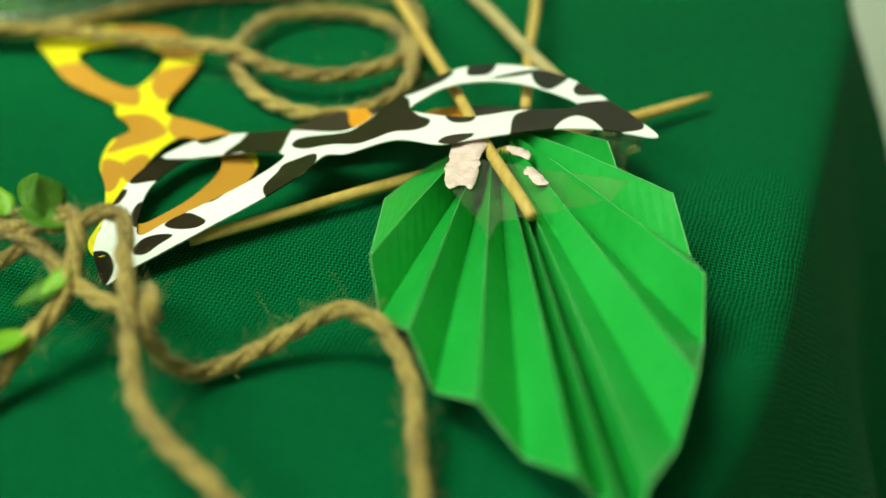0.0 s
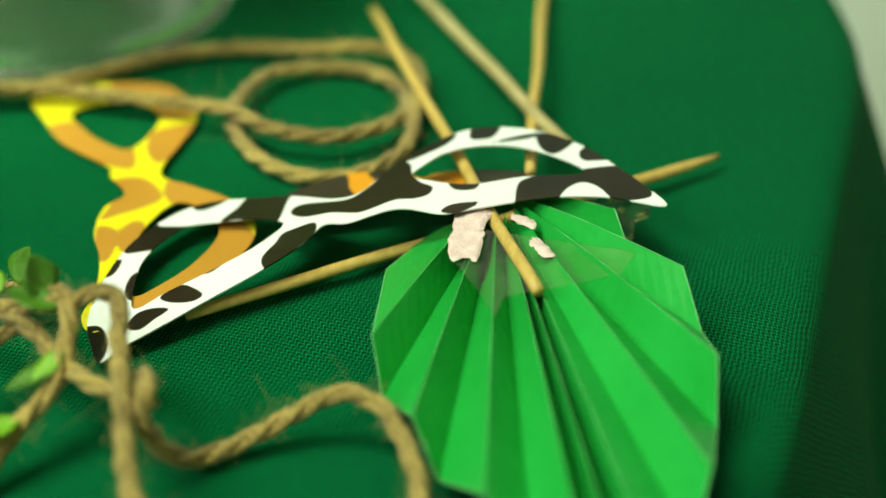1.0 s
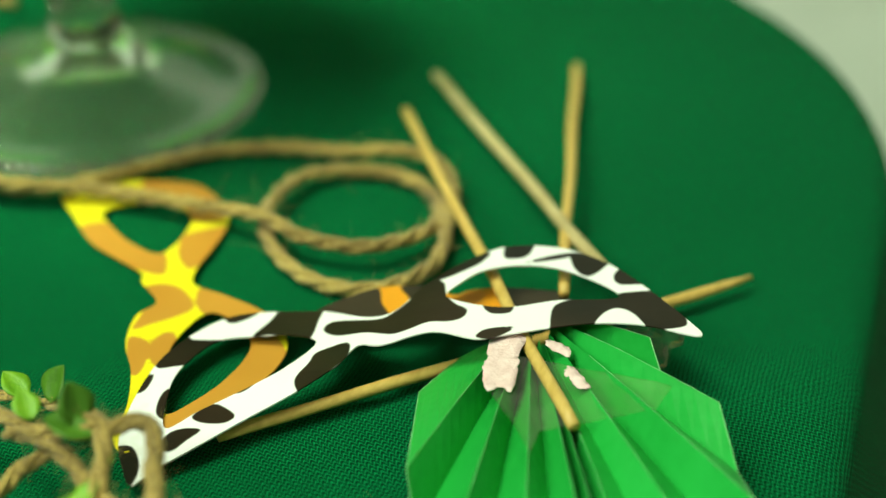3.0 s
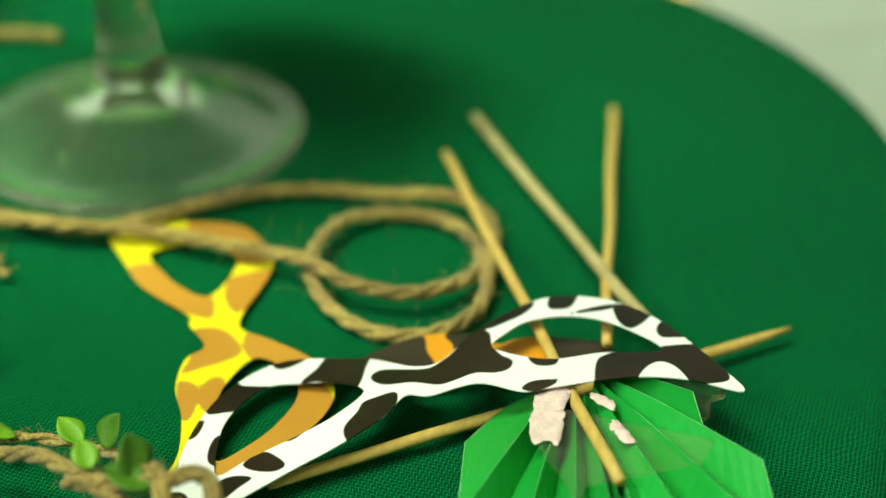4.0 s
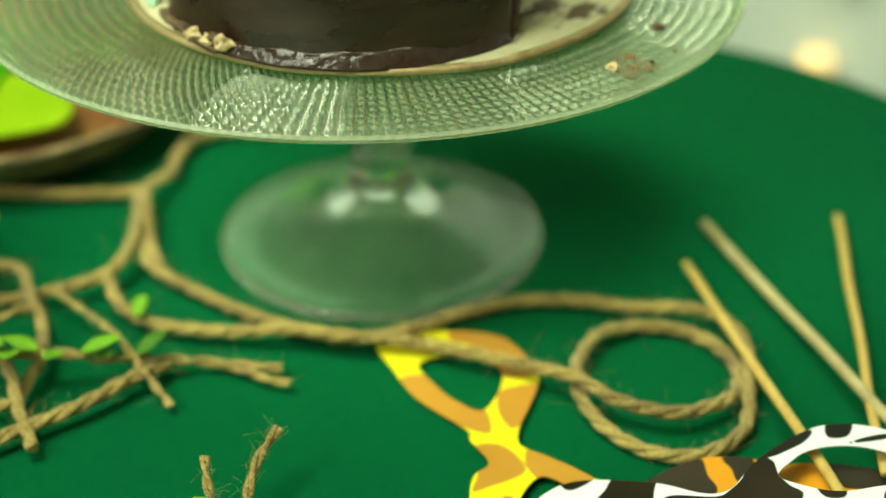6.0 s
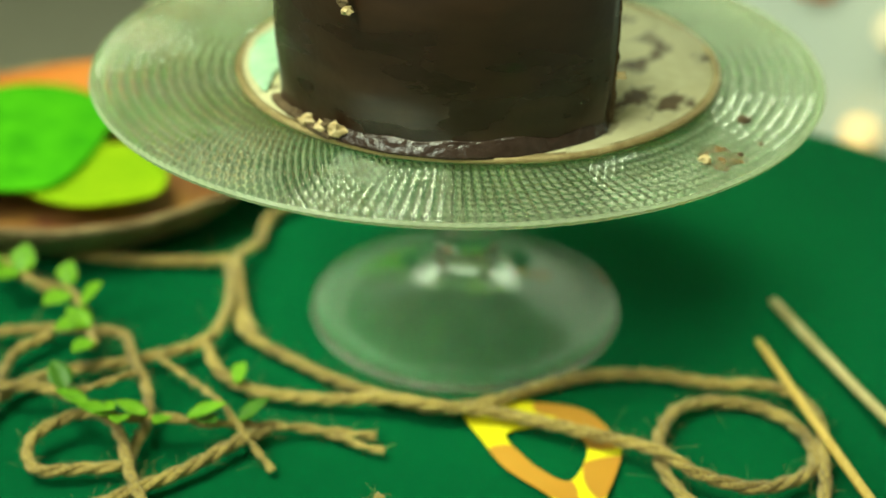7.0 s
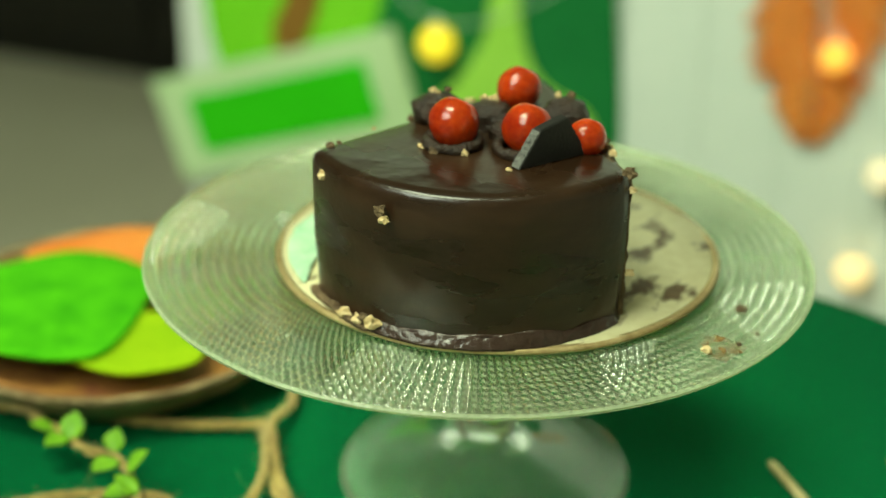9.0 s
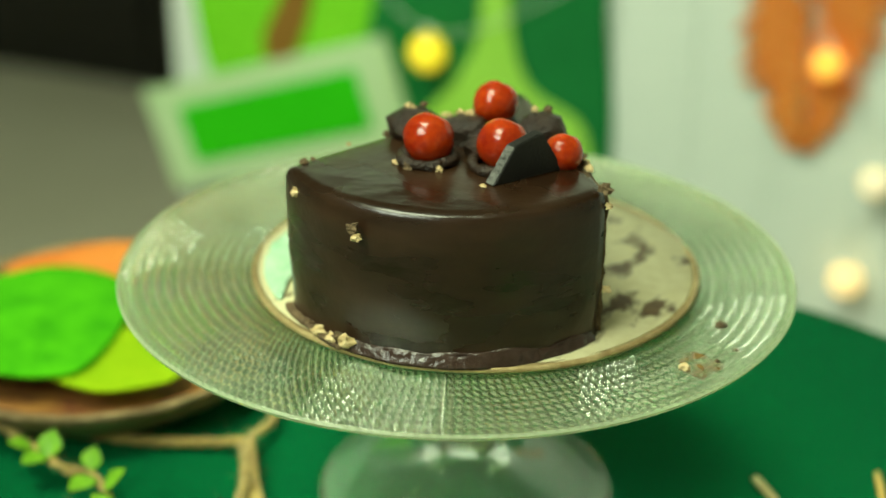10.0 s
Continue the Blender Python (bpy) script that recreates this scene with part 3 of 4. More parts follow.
def cake():
    c = holder("cake", (-0.125, 0.49, 0.8895), "large wedge of chocolate-glazed layer cake on its board", "cake")
    left, right, apex = Vector((-0.186, 0.442)), Vector((-0.0525, 0.473)), Vector((-0.130, 0.580))
    mid, r = Vector((-0.1285, 0.4955)), 0.0785
    a0, a1 = math.atan2(*(left - mid).yx), math.atan2(*(right - mid).yx)
    front = [mid + r * Vector((math.cos(a0 + (a1 - a0) * i / 40), math.sin(a0 + (a1 - a0) * i / 40))) for i in range(41)]
    line = front + [right.lerp(apex, i / 10) for i in range(1, 10)] + [apex] + [apex.lerp(left, i / 10) for i in range(1, 10)]
    hub = Vector((-0.125, 0.492))
    bm = bmesh.new()
    rings = []
    for z, inset in ((0.8896, 0.0004), (0.8918, 0.0014), (0.8945, 0.0018), (0.905, 0.0010), (0.918, 0.0004), (0.932, 0.0002), (0.944, 0.0002), (0.9528, 0.0005), (0.9552, 0.0013), (0.9565, 0.0028), (0.9570, 0.007), (0.9572, 0.030)):
        ring = []
        for p in line:
            d = hub - p
            w = 0.0007 * noise.noise(Vector((p.x * 60, p.y * 60, z * 60)))
            q = p + d.normalized() * (min(inset, d.length * 0.8) + w)
            ring.append(bm.verts.new((q.x, q.y, z + 0.0004 * noise.noise(Vector((p.x * 40, p.y * 40, 2))))))
        rings.append(ring)
    for q, s in zip(rings, rings[1:]):
        for k in range(len(q)):
            k2 = (k + 1) % len(q)
            bm.faces.new((q[k], q[k2], s[k2], s[k]))
    bm.faces.new(rings[-1])
    bm.faces.new(rings[0][::-1])
    bmesh.ops.recalc_face_normals(bm, faces=bm.faces)
    under(part("glaze", bm, CHOCOLATE, None, "smooth dark chocolate glaze"), c)
    for a, b, tag in ((right, apex, 1), (apex, left, 2)):
        n = (b - a).normalized()
        out = Vector((n.y, -n.x))
        bm = bmesh.new()
        grid = [[bm.verts.new((*(a.lerp(b, 0.02 + 0.96 * i / 24) + out * (0.0012 + 0.0016 * noise.noise(Vector((i * 0.9, j * 0.9, tag))))), 0.8905 + 0.0635 * j / 16)) for i in range(25)] for j in range(17)]
        for j in range(16):
            for i in range(24):
                bm.faces.new((grid[j][i], grid[j][i + 1], grid[j + 1][i + 1], grid[j + 1][i]))
        ext = bmesh.ops.extrude_face_region(bm, geom=bm.faces[:])
        for v in ext["geom"]:
            if isinstance(v, bmesh.types.BMVert):
                v.co -= Vector((*(out * 0.004), 0))
        bmesh.ops.recalc_face_normals(bm, faces=bm.faces)
        under(part("cut_face", bm, SPONGE, None, "crumbly brown cut side with cream layers"), c)
    for x, y, z, s, k in ((-0.151, 0.499, 0.962, 0.014, 1), (-0.098, 0.519, 0.962, 0.013, 2), (-0.128, 0.503, 0.960, 0.015, 3), (-0.134, 0.476, 0.9585, 0.014, 4), (-0.113, 0.489, 0.959, 0.011, 5)):
        under(part("ganache_swirl", lump((x, y, z), (s * 0.86, s * 0.74, s * 0.60), k, 0.3, 3), GANACHE), c)
    bm = bmesh.new()
    rows = []
    for i in range(73):
        u = i / 72
        ang = a0 + (a1 - a0) * (0.24 + 0.74 * u)
        out = Vector((math.cos(ang), math.sin(ang)))
        swell = 0.5 + 0.5 * math.sin(math.pi * u) + 0.35 * noise.noise(Vector((u * 7, 0, 5)))
        rows.append([bm.verts.new((*(mid + out * (r + 0.0026 * swell * (1 - w) ** 1.6 - 0.0012 * w + 0.0009 * noise.noise(Vector((u * 16 + w * 5, w * 5, 2))) * (0.3 + w))), 0.8893 + 0.0062 * swell * w + 0.0007 * math.sin(w * 3.14) * (1 + noise.noise(Vector((u * 22 - w * 4, w * 3, 8))))) ) for w in (0, 0.12, 0.28, 0.45, 0.62, 0.8, 1)])
    for q, w in zip(rows, rows[1:]):
        for k in range(6):
            bm.faces.new((q[k], w[k], w[k + 1], q[k + 1]))
    ext = bmesh.ops.extrude_face_region(bm, geom=bm.faces[:])
    for v in ext["geom"]:
        if isinstance(v, bmesh.types.BMVert):
            v.co += Vector((*((mid - v.co.xy).normalized() * 0.0012), 0))
    bmesh.ops.recalc_face_normals(bm, faces=bm.faces)
    under(part("glaze_skirt", bm, SKIRT, None, "glossy wrinkled glaze pooled at the base"), c)
    blob = [(-0.1940, 0.447), (-0.2040, 0.455), (-0.2150, 0.469), (-0.2230, 0.486), (-0.2270, 0.506), (-0.2240, 0.530), (-0.2150, 0.528), (-0.2160, 0.505), (-0.2090, 0.487), (-0.2030, 0.478), (-0.1990, 0.463)]
    under(part("cream_smear", sheet(smooth_loop(blob), [], lambda x, y: 0.8893 + 0.0012 * noise.noise(Vector((x * 120, y * 120, 0))), 0.0016, 0.003), MINT, None, "pale mint cream smeared beside the cut"), c)
    spill = [(-0.1880, 0.4410), (-0.1700, 0.4270), (-0.1560, 0.4190), (-0.1480, 0.4160), (-0.1500, 0.4230), (-0.1660, 0.4330), (-0.1800, 0.4440)]
    under(part("crumb_spill", sheet(smooth_loop(spill), [], lambda x, y: 0.8893 + 0.0020 * abs(noise.noise(Vector((x * 150, y * 150, 4)))), 0.0022, 0.002), SPONGE, None, "crumbled brown sponge at the foot of the cut"), c)
    for k, (x, y, rad) in enumerate(((-0.1335, 0.473, 0.0112), (-0.121, 0.520, 0.0100), (-0.1030, 0.478, 0.0110))):
        bm = bmesh.new()
        tube_into(bm, [Vector((x + rad * math.cos(a), y + rad * math.sin(a), 0.9590 + 0.0010 * noise.noise(Vector((a * 2, k, 0))))) for a in np.linspace(0, 6.6, 40)], 0.0026, 8, lambda u, k=k: 1 + 0.35 * noise.noise(Vector((u * 9, k * 5, 1))))
        under(part("ganache_nest", bm, GANACHE, None, "piped ganache ring round a cherry"), c)
    rng = random.Random(3)
    flakes = [(-0.1402, 0.4148, 0.9475, 0.0032), (-0.1385, 0.4140, 0.9440, 0.0024), (-0.1760, 0.4340, 0.9500, 0.0030), (-0.0535, 0.4720, 0.9580, 0.0034), (-0.0520, 0.4735, 0.9500, 0.0020),
              (-0.1460, 0.4170, 0.8935, 0.0036), (-0.1500, 0.4172, 0.8955, 0.0026), (-0.1530, 0.4190, 0.8930, 0.0034), (-0.1620, 0.4230, 0.8925, 0.0034), (-0.1700, 0.4285, 0.8922, 0.0026), (-0.1000, 0.4540, 0.9580, 0.0015), (-0.0510, 0.4740, 0.9120, 0.0022), (-0.1370, 0.4600, 0.9575, 0.0028), (-0.1440, 0.4640, 0.9575, 0.0022), (-0.1540, 0.4990, 0.9705, 0.0026), (-0.1500, 0.5060, 0.9700, 0.0020), (-0.1270, 0.5050, 0.9690, 0.0026), (-0.1330, 0.5080, 0.9680, 0.0022), (-0.0970, 0.5230, 0.9695, 0.0026), (-0.1020, 0.5200, 0.9700, 0.0020), (-0.1240, 0.4630, 0.9580, 0.0024), (-0.1380, 0.4625, 0.9580, 0.0026)]
    for i in range(26):
        a, b = (left, apex) if i % 2 else (right, apex)
        p = a.lerp(b, rng.uniform(0.03, 0.75))
        flakes.append((p.x + rng.uniform(-0.002, 0.002), p.y, 0.957 + rng.uniform(-0.001, 0.001), rng.uniform(0.0012, 0.0026)))
    for i, (x, y, z, s) in enumerate(flakes):
        flake = part("nut_flake", lump((0, 0, 0), (s * 0.9, s * 0.5, s * 0.75), i, 0.9, 2), NUT if i % 3 else SPONGE, smooth=False)
        flake.location = (x, y, z)
        under(flake, c)
        if i == 0:
            cam.data.dof.focus_object = flake


cake()


def cherry(at, r, seed):
    c = holder("cherry", (at[0], at[1], at[2] - r), "glossy red glazed cherry on the cake", "cherry", "cherries on the cake")
    bm = bmesh.new()
    bmesh.ops.create_uvsphere(bm, u_segments=32, v_segments=20, radius=1)
    for v in bm.verts:
        k = 1 + 0.05 * noise.noise(v.co * 1.2 + Vector((seed, 0, 0))) - 0.10 * math.exp(-((v.co - Vector((0.2, 0.4, 0.9))).length / 0.28) ** 2)
        v.co = v.co * r * k + Vector(at)
    under(part("flesh", bm, CHERRY), c)


for i, (at, r) in enumerate((((-0.1335, 0.474, 0.9672), 0.0112), ((-0.121, 0.520, 0.9705), 0.0102), ((-0.1020, 0.480, 0.9675), 0.0112), ((-0.0790, 0.4930, 0.9625), 0.0085))):
    cherry(at, r, i)


def chocolate_piece():
    """A thick plaque with slanting ends, stood on edge; its left end shows a paler, rough break."""
    a, b = Vector((-0.0965, 0.4561, 0.9573)), Vector((-0.0769, 0.4878, 0.9573))
    d, c = Vector((-0.0906, 0.4656, 0.9728)), Vector((-0.0833, 0.4775, 0.9760))
    back = Vector((-0.0042, 0.0018, 0.0004))
    t = holder("chocolate_piece", a.lerp(b, 0.5), "black chocolate plaque standing among the cherries", "chocolate")
    bm = bmesh.new()
    quads = [[bm.verts.new(p + off) for p in (a, b, c, d)] for off in (Vector((0, 0, 0)), back)]
    bm.faces.new(quads[0])
    bm.faces.new(quads[1][::-1])
    for k in range(4):
        k2 = (k + 1) % 4
        bm.faces.new((quads[0][k2], quads[0][k], quads[1][k], quads[1][k2]))
    bmesh.ops.recalc_face_normals(bm, faces=bm.faces)
    bmesh.ops.bevel(bm, geom=bm.edges[:], offset=0.0004, segments=2, affect="EDGES")
    under(part("slab", bm, DARK_CHOC, smooth=False), t)
    rough = bmesh.new()
    side = (a - b).normalized() * 0.0007
    n = 14
    grid = [[rough.verts.new(a.lerp(d, 0.04 + 0.92 * i / n) + back * (0.05 + 0.9 * j / 5) + side * (0.6 + 0.7 * noise.noise(Vector((i * 0.9, j * 1.3, 3))))) for j in range(6)] for i in range(n + 1)]
    for i in range(n):
        for j in range(5):
            rough.faces.new((grid[i][j], grid[i][j + 1], grid[i + 1][j + 1], grid[i + 1][j]))
    ext = bmesh.ops.extrude_face_region(rough, geom=rough.faces[:])
    for v in ext["geom"]:
        if isinstance(v, bmesh.types.BMVert):
            v.co -= side * 2.2
    bmesh.ops.recalc_face_normals(rough, faces=rough.faces)
    under(part("broken_end", rough, CHOC_BREAK, None, "grey-speckled broken end", smooth=False), t)


chocolate_piece()
for x, y, s, m, lab in ((-0.013, 0.465, 0.0026, NUT, "pale nut crumb lying on the glass plate"), (-0.008, 0.508, 0.0026, SPONGE, "dark cake crumb lying on the glass plate"), (-0.002, 0.477, 0.0012, SPONGE, "tiny cake crumb lying on the glass plate"), (0.003, 0.49, 0.001, SPONGE, "tiny cake crumb lying on the glass plate")):
    tagged(part("crumb", lump((x, y, 0.8862 + s * 0.6), (s, s * 0.7, s * 0.7), x * 90, 0.5, 2), m, smooth=False), lab, "crumb", "crumbs on the plate")
smear = [(0.0085 * math.cos(a) * (1 + 0.3 * math.sin(3 * a)) - 0.008, 0.011 * math.sin(a) * (1 + 0.25 * math.cos(2 * a + 1)) + 0.471) for a in np.linspace(0, 2 * math.pi, 24, endpoint=False)]
SMEAR = plain("caramel_smear", (0.16, 0.07, 0.010), (0.30, 0.16, 0.03), 0.3, 200, 900, 0.0005)
_t = SMEAR.node_tree
_thin, _mix = _t.nodes.new("ShaderNodeBsdfTransparent"), _t.nodes.new("ShaderNodeMixShader")
_t.links.new(ramp(_t, noise_of(_t, 220, 3.0), 0.42, 0.75), _mix.inputs[0])
_t.links.new(_thin.outputs[0], _mix.inputs[1])
_t.links.new(_t.nodes["Principled BSDF"].outputs[0], _mix.inputs[2])
_t.links.new(_mix.outputs[0], _t.nodes["Material Output"].inputs["Surface"])
tagged(part("smear", sheet(smear, [], lambda x, y: 0.8861 + 0.0003 * noise.noise(Vector((x * 200, y * 200, 0))), 0.0004, 0.003), SMEAR), "thin brown caramel smear on the glass plate", "smear")


# ---------------------------------------------------------------- party masks and sticks
def stick(a, b, r, sharp=False):
    a, b = Vector(a), Vector(b)
    line = [a.lerp(b, i / 24) + Vector((0.0004 * math.sin(i * 0.6), 0.0003 * math.cos(i * 0.8), 0)) for i in range(25)]
    bm = bmesh.new()
    tube_into(bm, line, r, 10, (lambda u: 0.45 + 0.55 * min(1, u / 0.10)) if sharp else (lambda u: 0.93 + 0.07 * min(1, min(u, 1 - u) / 0.02)))
    return bm


def bend_cow(x, y):
    u = min(max(x / 0.09, 0), 1)
    z = T + 0.0068 + 0.018 * u * u * (3 - 2 * u)
    return z - 0.004 * max(0, (0.36 - y) / 0.05) * (1 - u) + 0.0006 * noise.noise(Vector((x * 25, y * 25, 0)))





def cow_mask():
    m = holder("cow_mask", (0.07, 0.39, T), "white card eye mask with black cow patches, on bamboo sticks", "mask", "animal masks")
    outline = [(0.009, 0.3055), (0.003, 0.311), (-0.005, 0.323), (-0.010, 0.345), (-0.0095, 0.366), (-0.002, 0.386), (0.010, 0.3945), (0.031, 0.396), (0.050, 0.3905), (0.0585, 0.394), (0.063, 0.409),
               (0.072, 0.4245), (0.084, 0.4365), (0.102, 0.4415), (0.121, 0.436), (0.138, 0.4235), (0.1485, 0.4145), (0.156, 0.4055),
               (0.137, 0.4055), (0.119, 0.3995), (0.100, 0.387), (0.090, 0.3805), (0.075, 0.3815), (0.062, 0.3735), (0.0535, 0.3735), (0.0505, 0.362), (0.042, 0.349), (0.030, 0.3355), (0.019, 0.3215), (0.0125, 0.3130)]
    eye_a = [(0.0065, 0.331), (0.0, 0.345), (-0.002, 0.357), (0.002, 0.374), (0.011, 0.3795), (0.025, 0.382), (0.0375, 0.377), (0.033, 0.363), (0.026, 0.354), (0.014, 0.341)]
    eye_b = [(0.073, 0.4025), (0.075, 0.411), (0.081, 0.420), (0.096, 0.428), (0.111, 0.4275), (0.127, 0.419), (0.109, 0.4105), (0.096, 0.4015), (0.085, 0.399)]
    patches = []
    patches.append([(-0.0102, 0.3560), (-0.0125, 0.3677), (-0.0148, 0.3786), (-0.0133, 0.3868), (-0.0091, 0.3924), (-0.0027, 0.3934), (-0.0023, 0.3875), (-0.0064, 0.3828), (-0.0076, 0.3752), (-0.0053, 0.3731), (0.0059, 0.3764), (0.0043, 0.3733), (0.0016, 0.3642), (-0.0007, 0.3602), (-0.0043, 0.3580)])
    patches.append([(-0.0039, 0.3915), (0.0086, 0.3963), (0.0070, 0.3903), (0.0018, 0.3856)])
    patches.append([(0.0130, 0.3803), (0.0148, 0.3891), (0.0166, 0.3977), (0.0299, 0.3992), (0.0325, 0.3902), (0.0342, 0.3815), (0.0333, 0.3769), (0.0269, 0.3801), (0.0189, 0.3818)])
    patches.append([(0.0369, 0.3841), (0.0389, 0.3891), (0.0541, 0.3889), (0.0585, 0.3935), (0.0609, 0.4003), (0.0608, 0.4079), (0.0636, 0.4132), (0.0693, 0.4110), (0.0727, 0.4036), (0.0777, 0.3982), (0.0822, 0.3959), (0.0826, 0.3911), (0.0788, 0.3879), (0.0723, 0.3869), (0.0671, 0.3823), (0.0622, 0.3795), (0.0528, 0.3810), (0.0433, 0.3800)])
    patches.append([(0.0645, 0.4122), (0.0662, 0.4165), (0.0701, 0.4239), (0.0754, 0.4304), (0.0793, 0.4310), (0.0777, 0.4237), (0.0730, 0.4177), (0.0686, 0.4134)])
    patches.append([(0.0834, 0.4386), (0.0913, 0.4413), (0.0921, 0.4341), (0.0897, 0.4302), (0.0845, 0.4292)])
    patches.append([(0.0919, 0.4278), (0.0986, 0.4351), (0.1055, 0.4399), (0.1047, 0.4363), (0.0984, 0.4317)])
    patches.append([(0.1055, 0.4399), (0.1165, 0.4401), (0.1190, 0.4385), (0.1169, 0.4312), (0.1137, 0.4272), (0.1085, 0.4309)])
    patches.append([(0.1222, 0.4304), (0.1240, 0.4353), (0.1325, 0.4294), (0.1289, 0.4270), (0.1246, 0.4261)])
    patches.append([(0.1100, 0.3956), (0.1082, 0.4046), (0.1096, 0.4091), (0.1152, 0.4140), (0.1377, 0.4259), (0.1467, 0.4173), (0.1505, 0.4117), (0.1489, 0.4079), (0.1365, 0.4019), (0.1128, 0.3929)])
    patches.append([(0.0867, 0.3998), (0.0953, 0.4023), (0.0959, 0.3979), (0.0902, 0.3955)])
    patches.append([(0.0897, 0.3815), (0.0915, 0.3866), (0.0993, 0.3908), (0.0981, 0.3866), (0.0941, 0.3820)])
    patches.append([(0.0438, 0.3488), (0.0391, 0.3559), (0.0401, 0.3648), (0.0400, 0.3701), (0.0438, 0.3732), (0.0488, 0.3757), (0.0515, 0.3715), (0.0519, 0.3656), (0.0484, 0.3570), (0.0461, 0.3502)])
    patches.append([(0.0204, 0.3502), (0.0227, 0.3560), (0.0264, 0.3591), (0.0260, 0.3539), (0.0234, 0.3498)])
    patches.append([(0.0124, 0.3376), (0.0155, 0.3432), (0.0192, 0.3436), (0.0267, 0.3388), (0.0246, 0.3351), (0.0166, 0.3351)])
    patches.append([(-0.0101, 0.3426), (-0.0113, 0.3487), (-0.0098, 0.3534), (-0.0082, 0.3504), (-0.0080, 0.3449)])
    patches.append([(0.0005, 0.3363), (-0.0019, 0.3430), (-0.0015, 0.3483), (0.0009, 0.3445), (0.0045, 0.3350)])
    patches.append([(-0.0047, 0.3177), (0.0005, 0.3209), (0.0072, 0.3136), (0.0087, 0.3048), (0.0011, 0.3101)])
    patches.append([(0.0088, 0.3221), (0.0087, 0.3288), (0.0129, 0.3320), (0.0185, 0.3317), (0.0162, 0.3265), (0.0137, 0.3212)])
    patches.append([(-0.0106, 0.3327), (-0.0091, 0.3350), (-0.0069, 0.3303), (-0.0079, 0.3282)])
    white = [(0.1230, 0.4005), (0.1242, 0.4077), (0.1274, 0.4120), (0.1318, 0.4116), (0.1363, 0.4078), (0.1388, 0.4028), (0.1298, 0.3981), (0.1249, 0.3971)]
    card = part("card", sheet(smooth_loop(outline), [smooth_loop(eye_a), smooth_loop(eye_b)], bend_cow, 0.0005, 0.0016), COW, smooth=False)
    under(print_shapes(card, patches, [white]), m)
    under(part("stick", stick((0.0585, 0.632, T + 0.0035), (0.1065, 0.4250, T + 0.0180), 0.0020), BAMBOO, None, "bamboo holding stick"), m)


cow_mask()


def giraffe_mask():
    m = holder("giraffe_mask", (-0.03, 0.40, T), "yellow card eye mask with brown giraffe spots, lying on the cloth", "mask", "animal masks")
    outline = [(-0.104, 0.4505), (-0.090, 0.437), (-0.073, 0.4225), (-0.047, 0.411), (-0.043, 0.405), (-0.0315, 0.395), (-0.034, 0.385), (-0.029, 0.369), (-0.019, 0.355), (-0.011, 0.338), (-0.008, 0.324), (0.000, 0.318),
               (0.006, 0.330), (0.018, 0.349), (0.0245, 0.367), (0.024, 0.383), (0.016, 0.394), (0.004, 0.401), (-0.012, 0.406), (-0.024, 0.409), (-0.028, 0.419), (-0.029, 0.434), (-0.032, 0.453), (-0.041, 0.465), (-0.058, 0.4755), (-0.083, 0.470), (-0.100, 0.459)]
    eye_a = [(-0.081, 0.4445), (-0.067, 0.4575), (-0.052, 0.4555), (-0.045, 0.446), (-0.045, 0.425), (-0.058, 0.427), (-0.070, 0.434)]
    eye_b = [(-0.011, 0.3935), (0.003, 0.390), (0.0125, 0.379), (0.0125, 0.362), (0.008, 0.347), (0.002, 0.3385), (-0.006, 0.356), (-0.013, 0.372)]

    def lie(x, y):
        return T + 0.0012 + 0.0028 * max(0, min(1, (x + 0.05) / 0.06)) + 0.0009 * noise.noise(Vector((x * 25, y * 25, 4)))
    spots = []
    spots.append([(-0.0842, 0.4318), (-0.0723, 0.4393), (-0.0642, 0.4326), (-0.0527, 0.4284), (-0.0447, 0.4251), (-0.0397, 0.4182), (-0.0384, 0.4110), (-0.0537, 0.4130), (-0.0705, 0.4186)])
    spots.append([(-0.0791, 0.4757), (-0.0643, 0.4790), (-0.0475, 0.4722), (-0.0343, 0.4587), (-0.0362, 0.4525), (-0.0456, 0.4493), (-0.0543, 0.4580), (-0.0664, 0.4644), (-0.0751, 0.4644)])
    spots.append([(-0.0432, 0.4401), (-0.0297, 0.4497), (-0.0266, 0.4394), (-0.0279, 0.4224), (-0.0308, 0.4175), (-0.0379, 0.4239), (-0.0422, 0.4323)])
    spots.append([(-0.0411, 0.4001), (-0.0346, 0.4060), (-0.0260, 0.4043), (-0.0174, 0.3959), (-0.0203, 0.3886), (-0.0257, 0.3825), (-0.0312, 0.3771), (-0.0330, 0.3875)])
    spots.append([(-0.0205, 0.4092), (-0.0136, 0.4094), (0.0031, 0.4031), (0.0086, 0.3968), (-0.0007, 0.3921), (-0.0118, 0.3926), (-0.0190, 0.4006)])
    spots.append([(-0.0295, 0.3716), (-0.0241, 0.3726), (-0.0194, 0.3684), (-0.0159, 0.3555), (-0.0194, 0.3544)])
    spots.append([(-0.0206, 0.3704), (-0.0192, 0.3782), (-0.0144, 0.3774), (-0.0096, 0.3656), (-0.0123, 0.3598), (-0.0174, 0.3641)])
    spots.append([(0.0048, 0.3825), (0.0158, 0.3877), (0.0242, 0.3815), (0.0303, 0.3715), (0.0254, 0.3542), (0.0167, 0.3376), (0.0043, 0.3304), (0.0035, 0.3403), (0.0097, 0.3574), (0.0102, 0.3703)])
    card = part("card", sheet(smooth_loop(outline), [smooth_loop(eye_a), smooth_loop(eye_b)], lie, 0.0005, 0.002), GIRAFFE, smooth=False)
    under(print_shapes(card, spots), m)
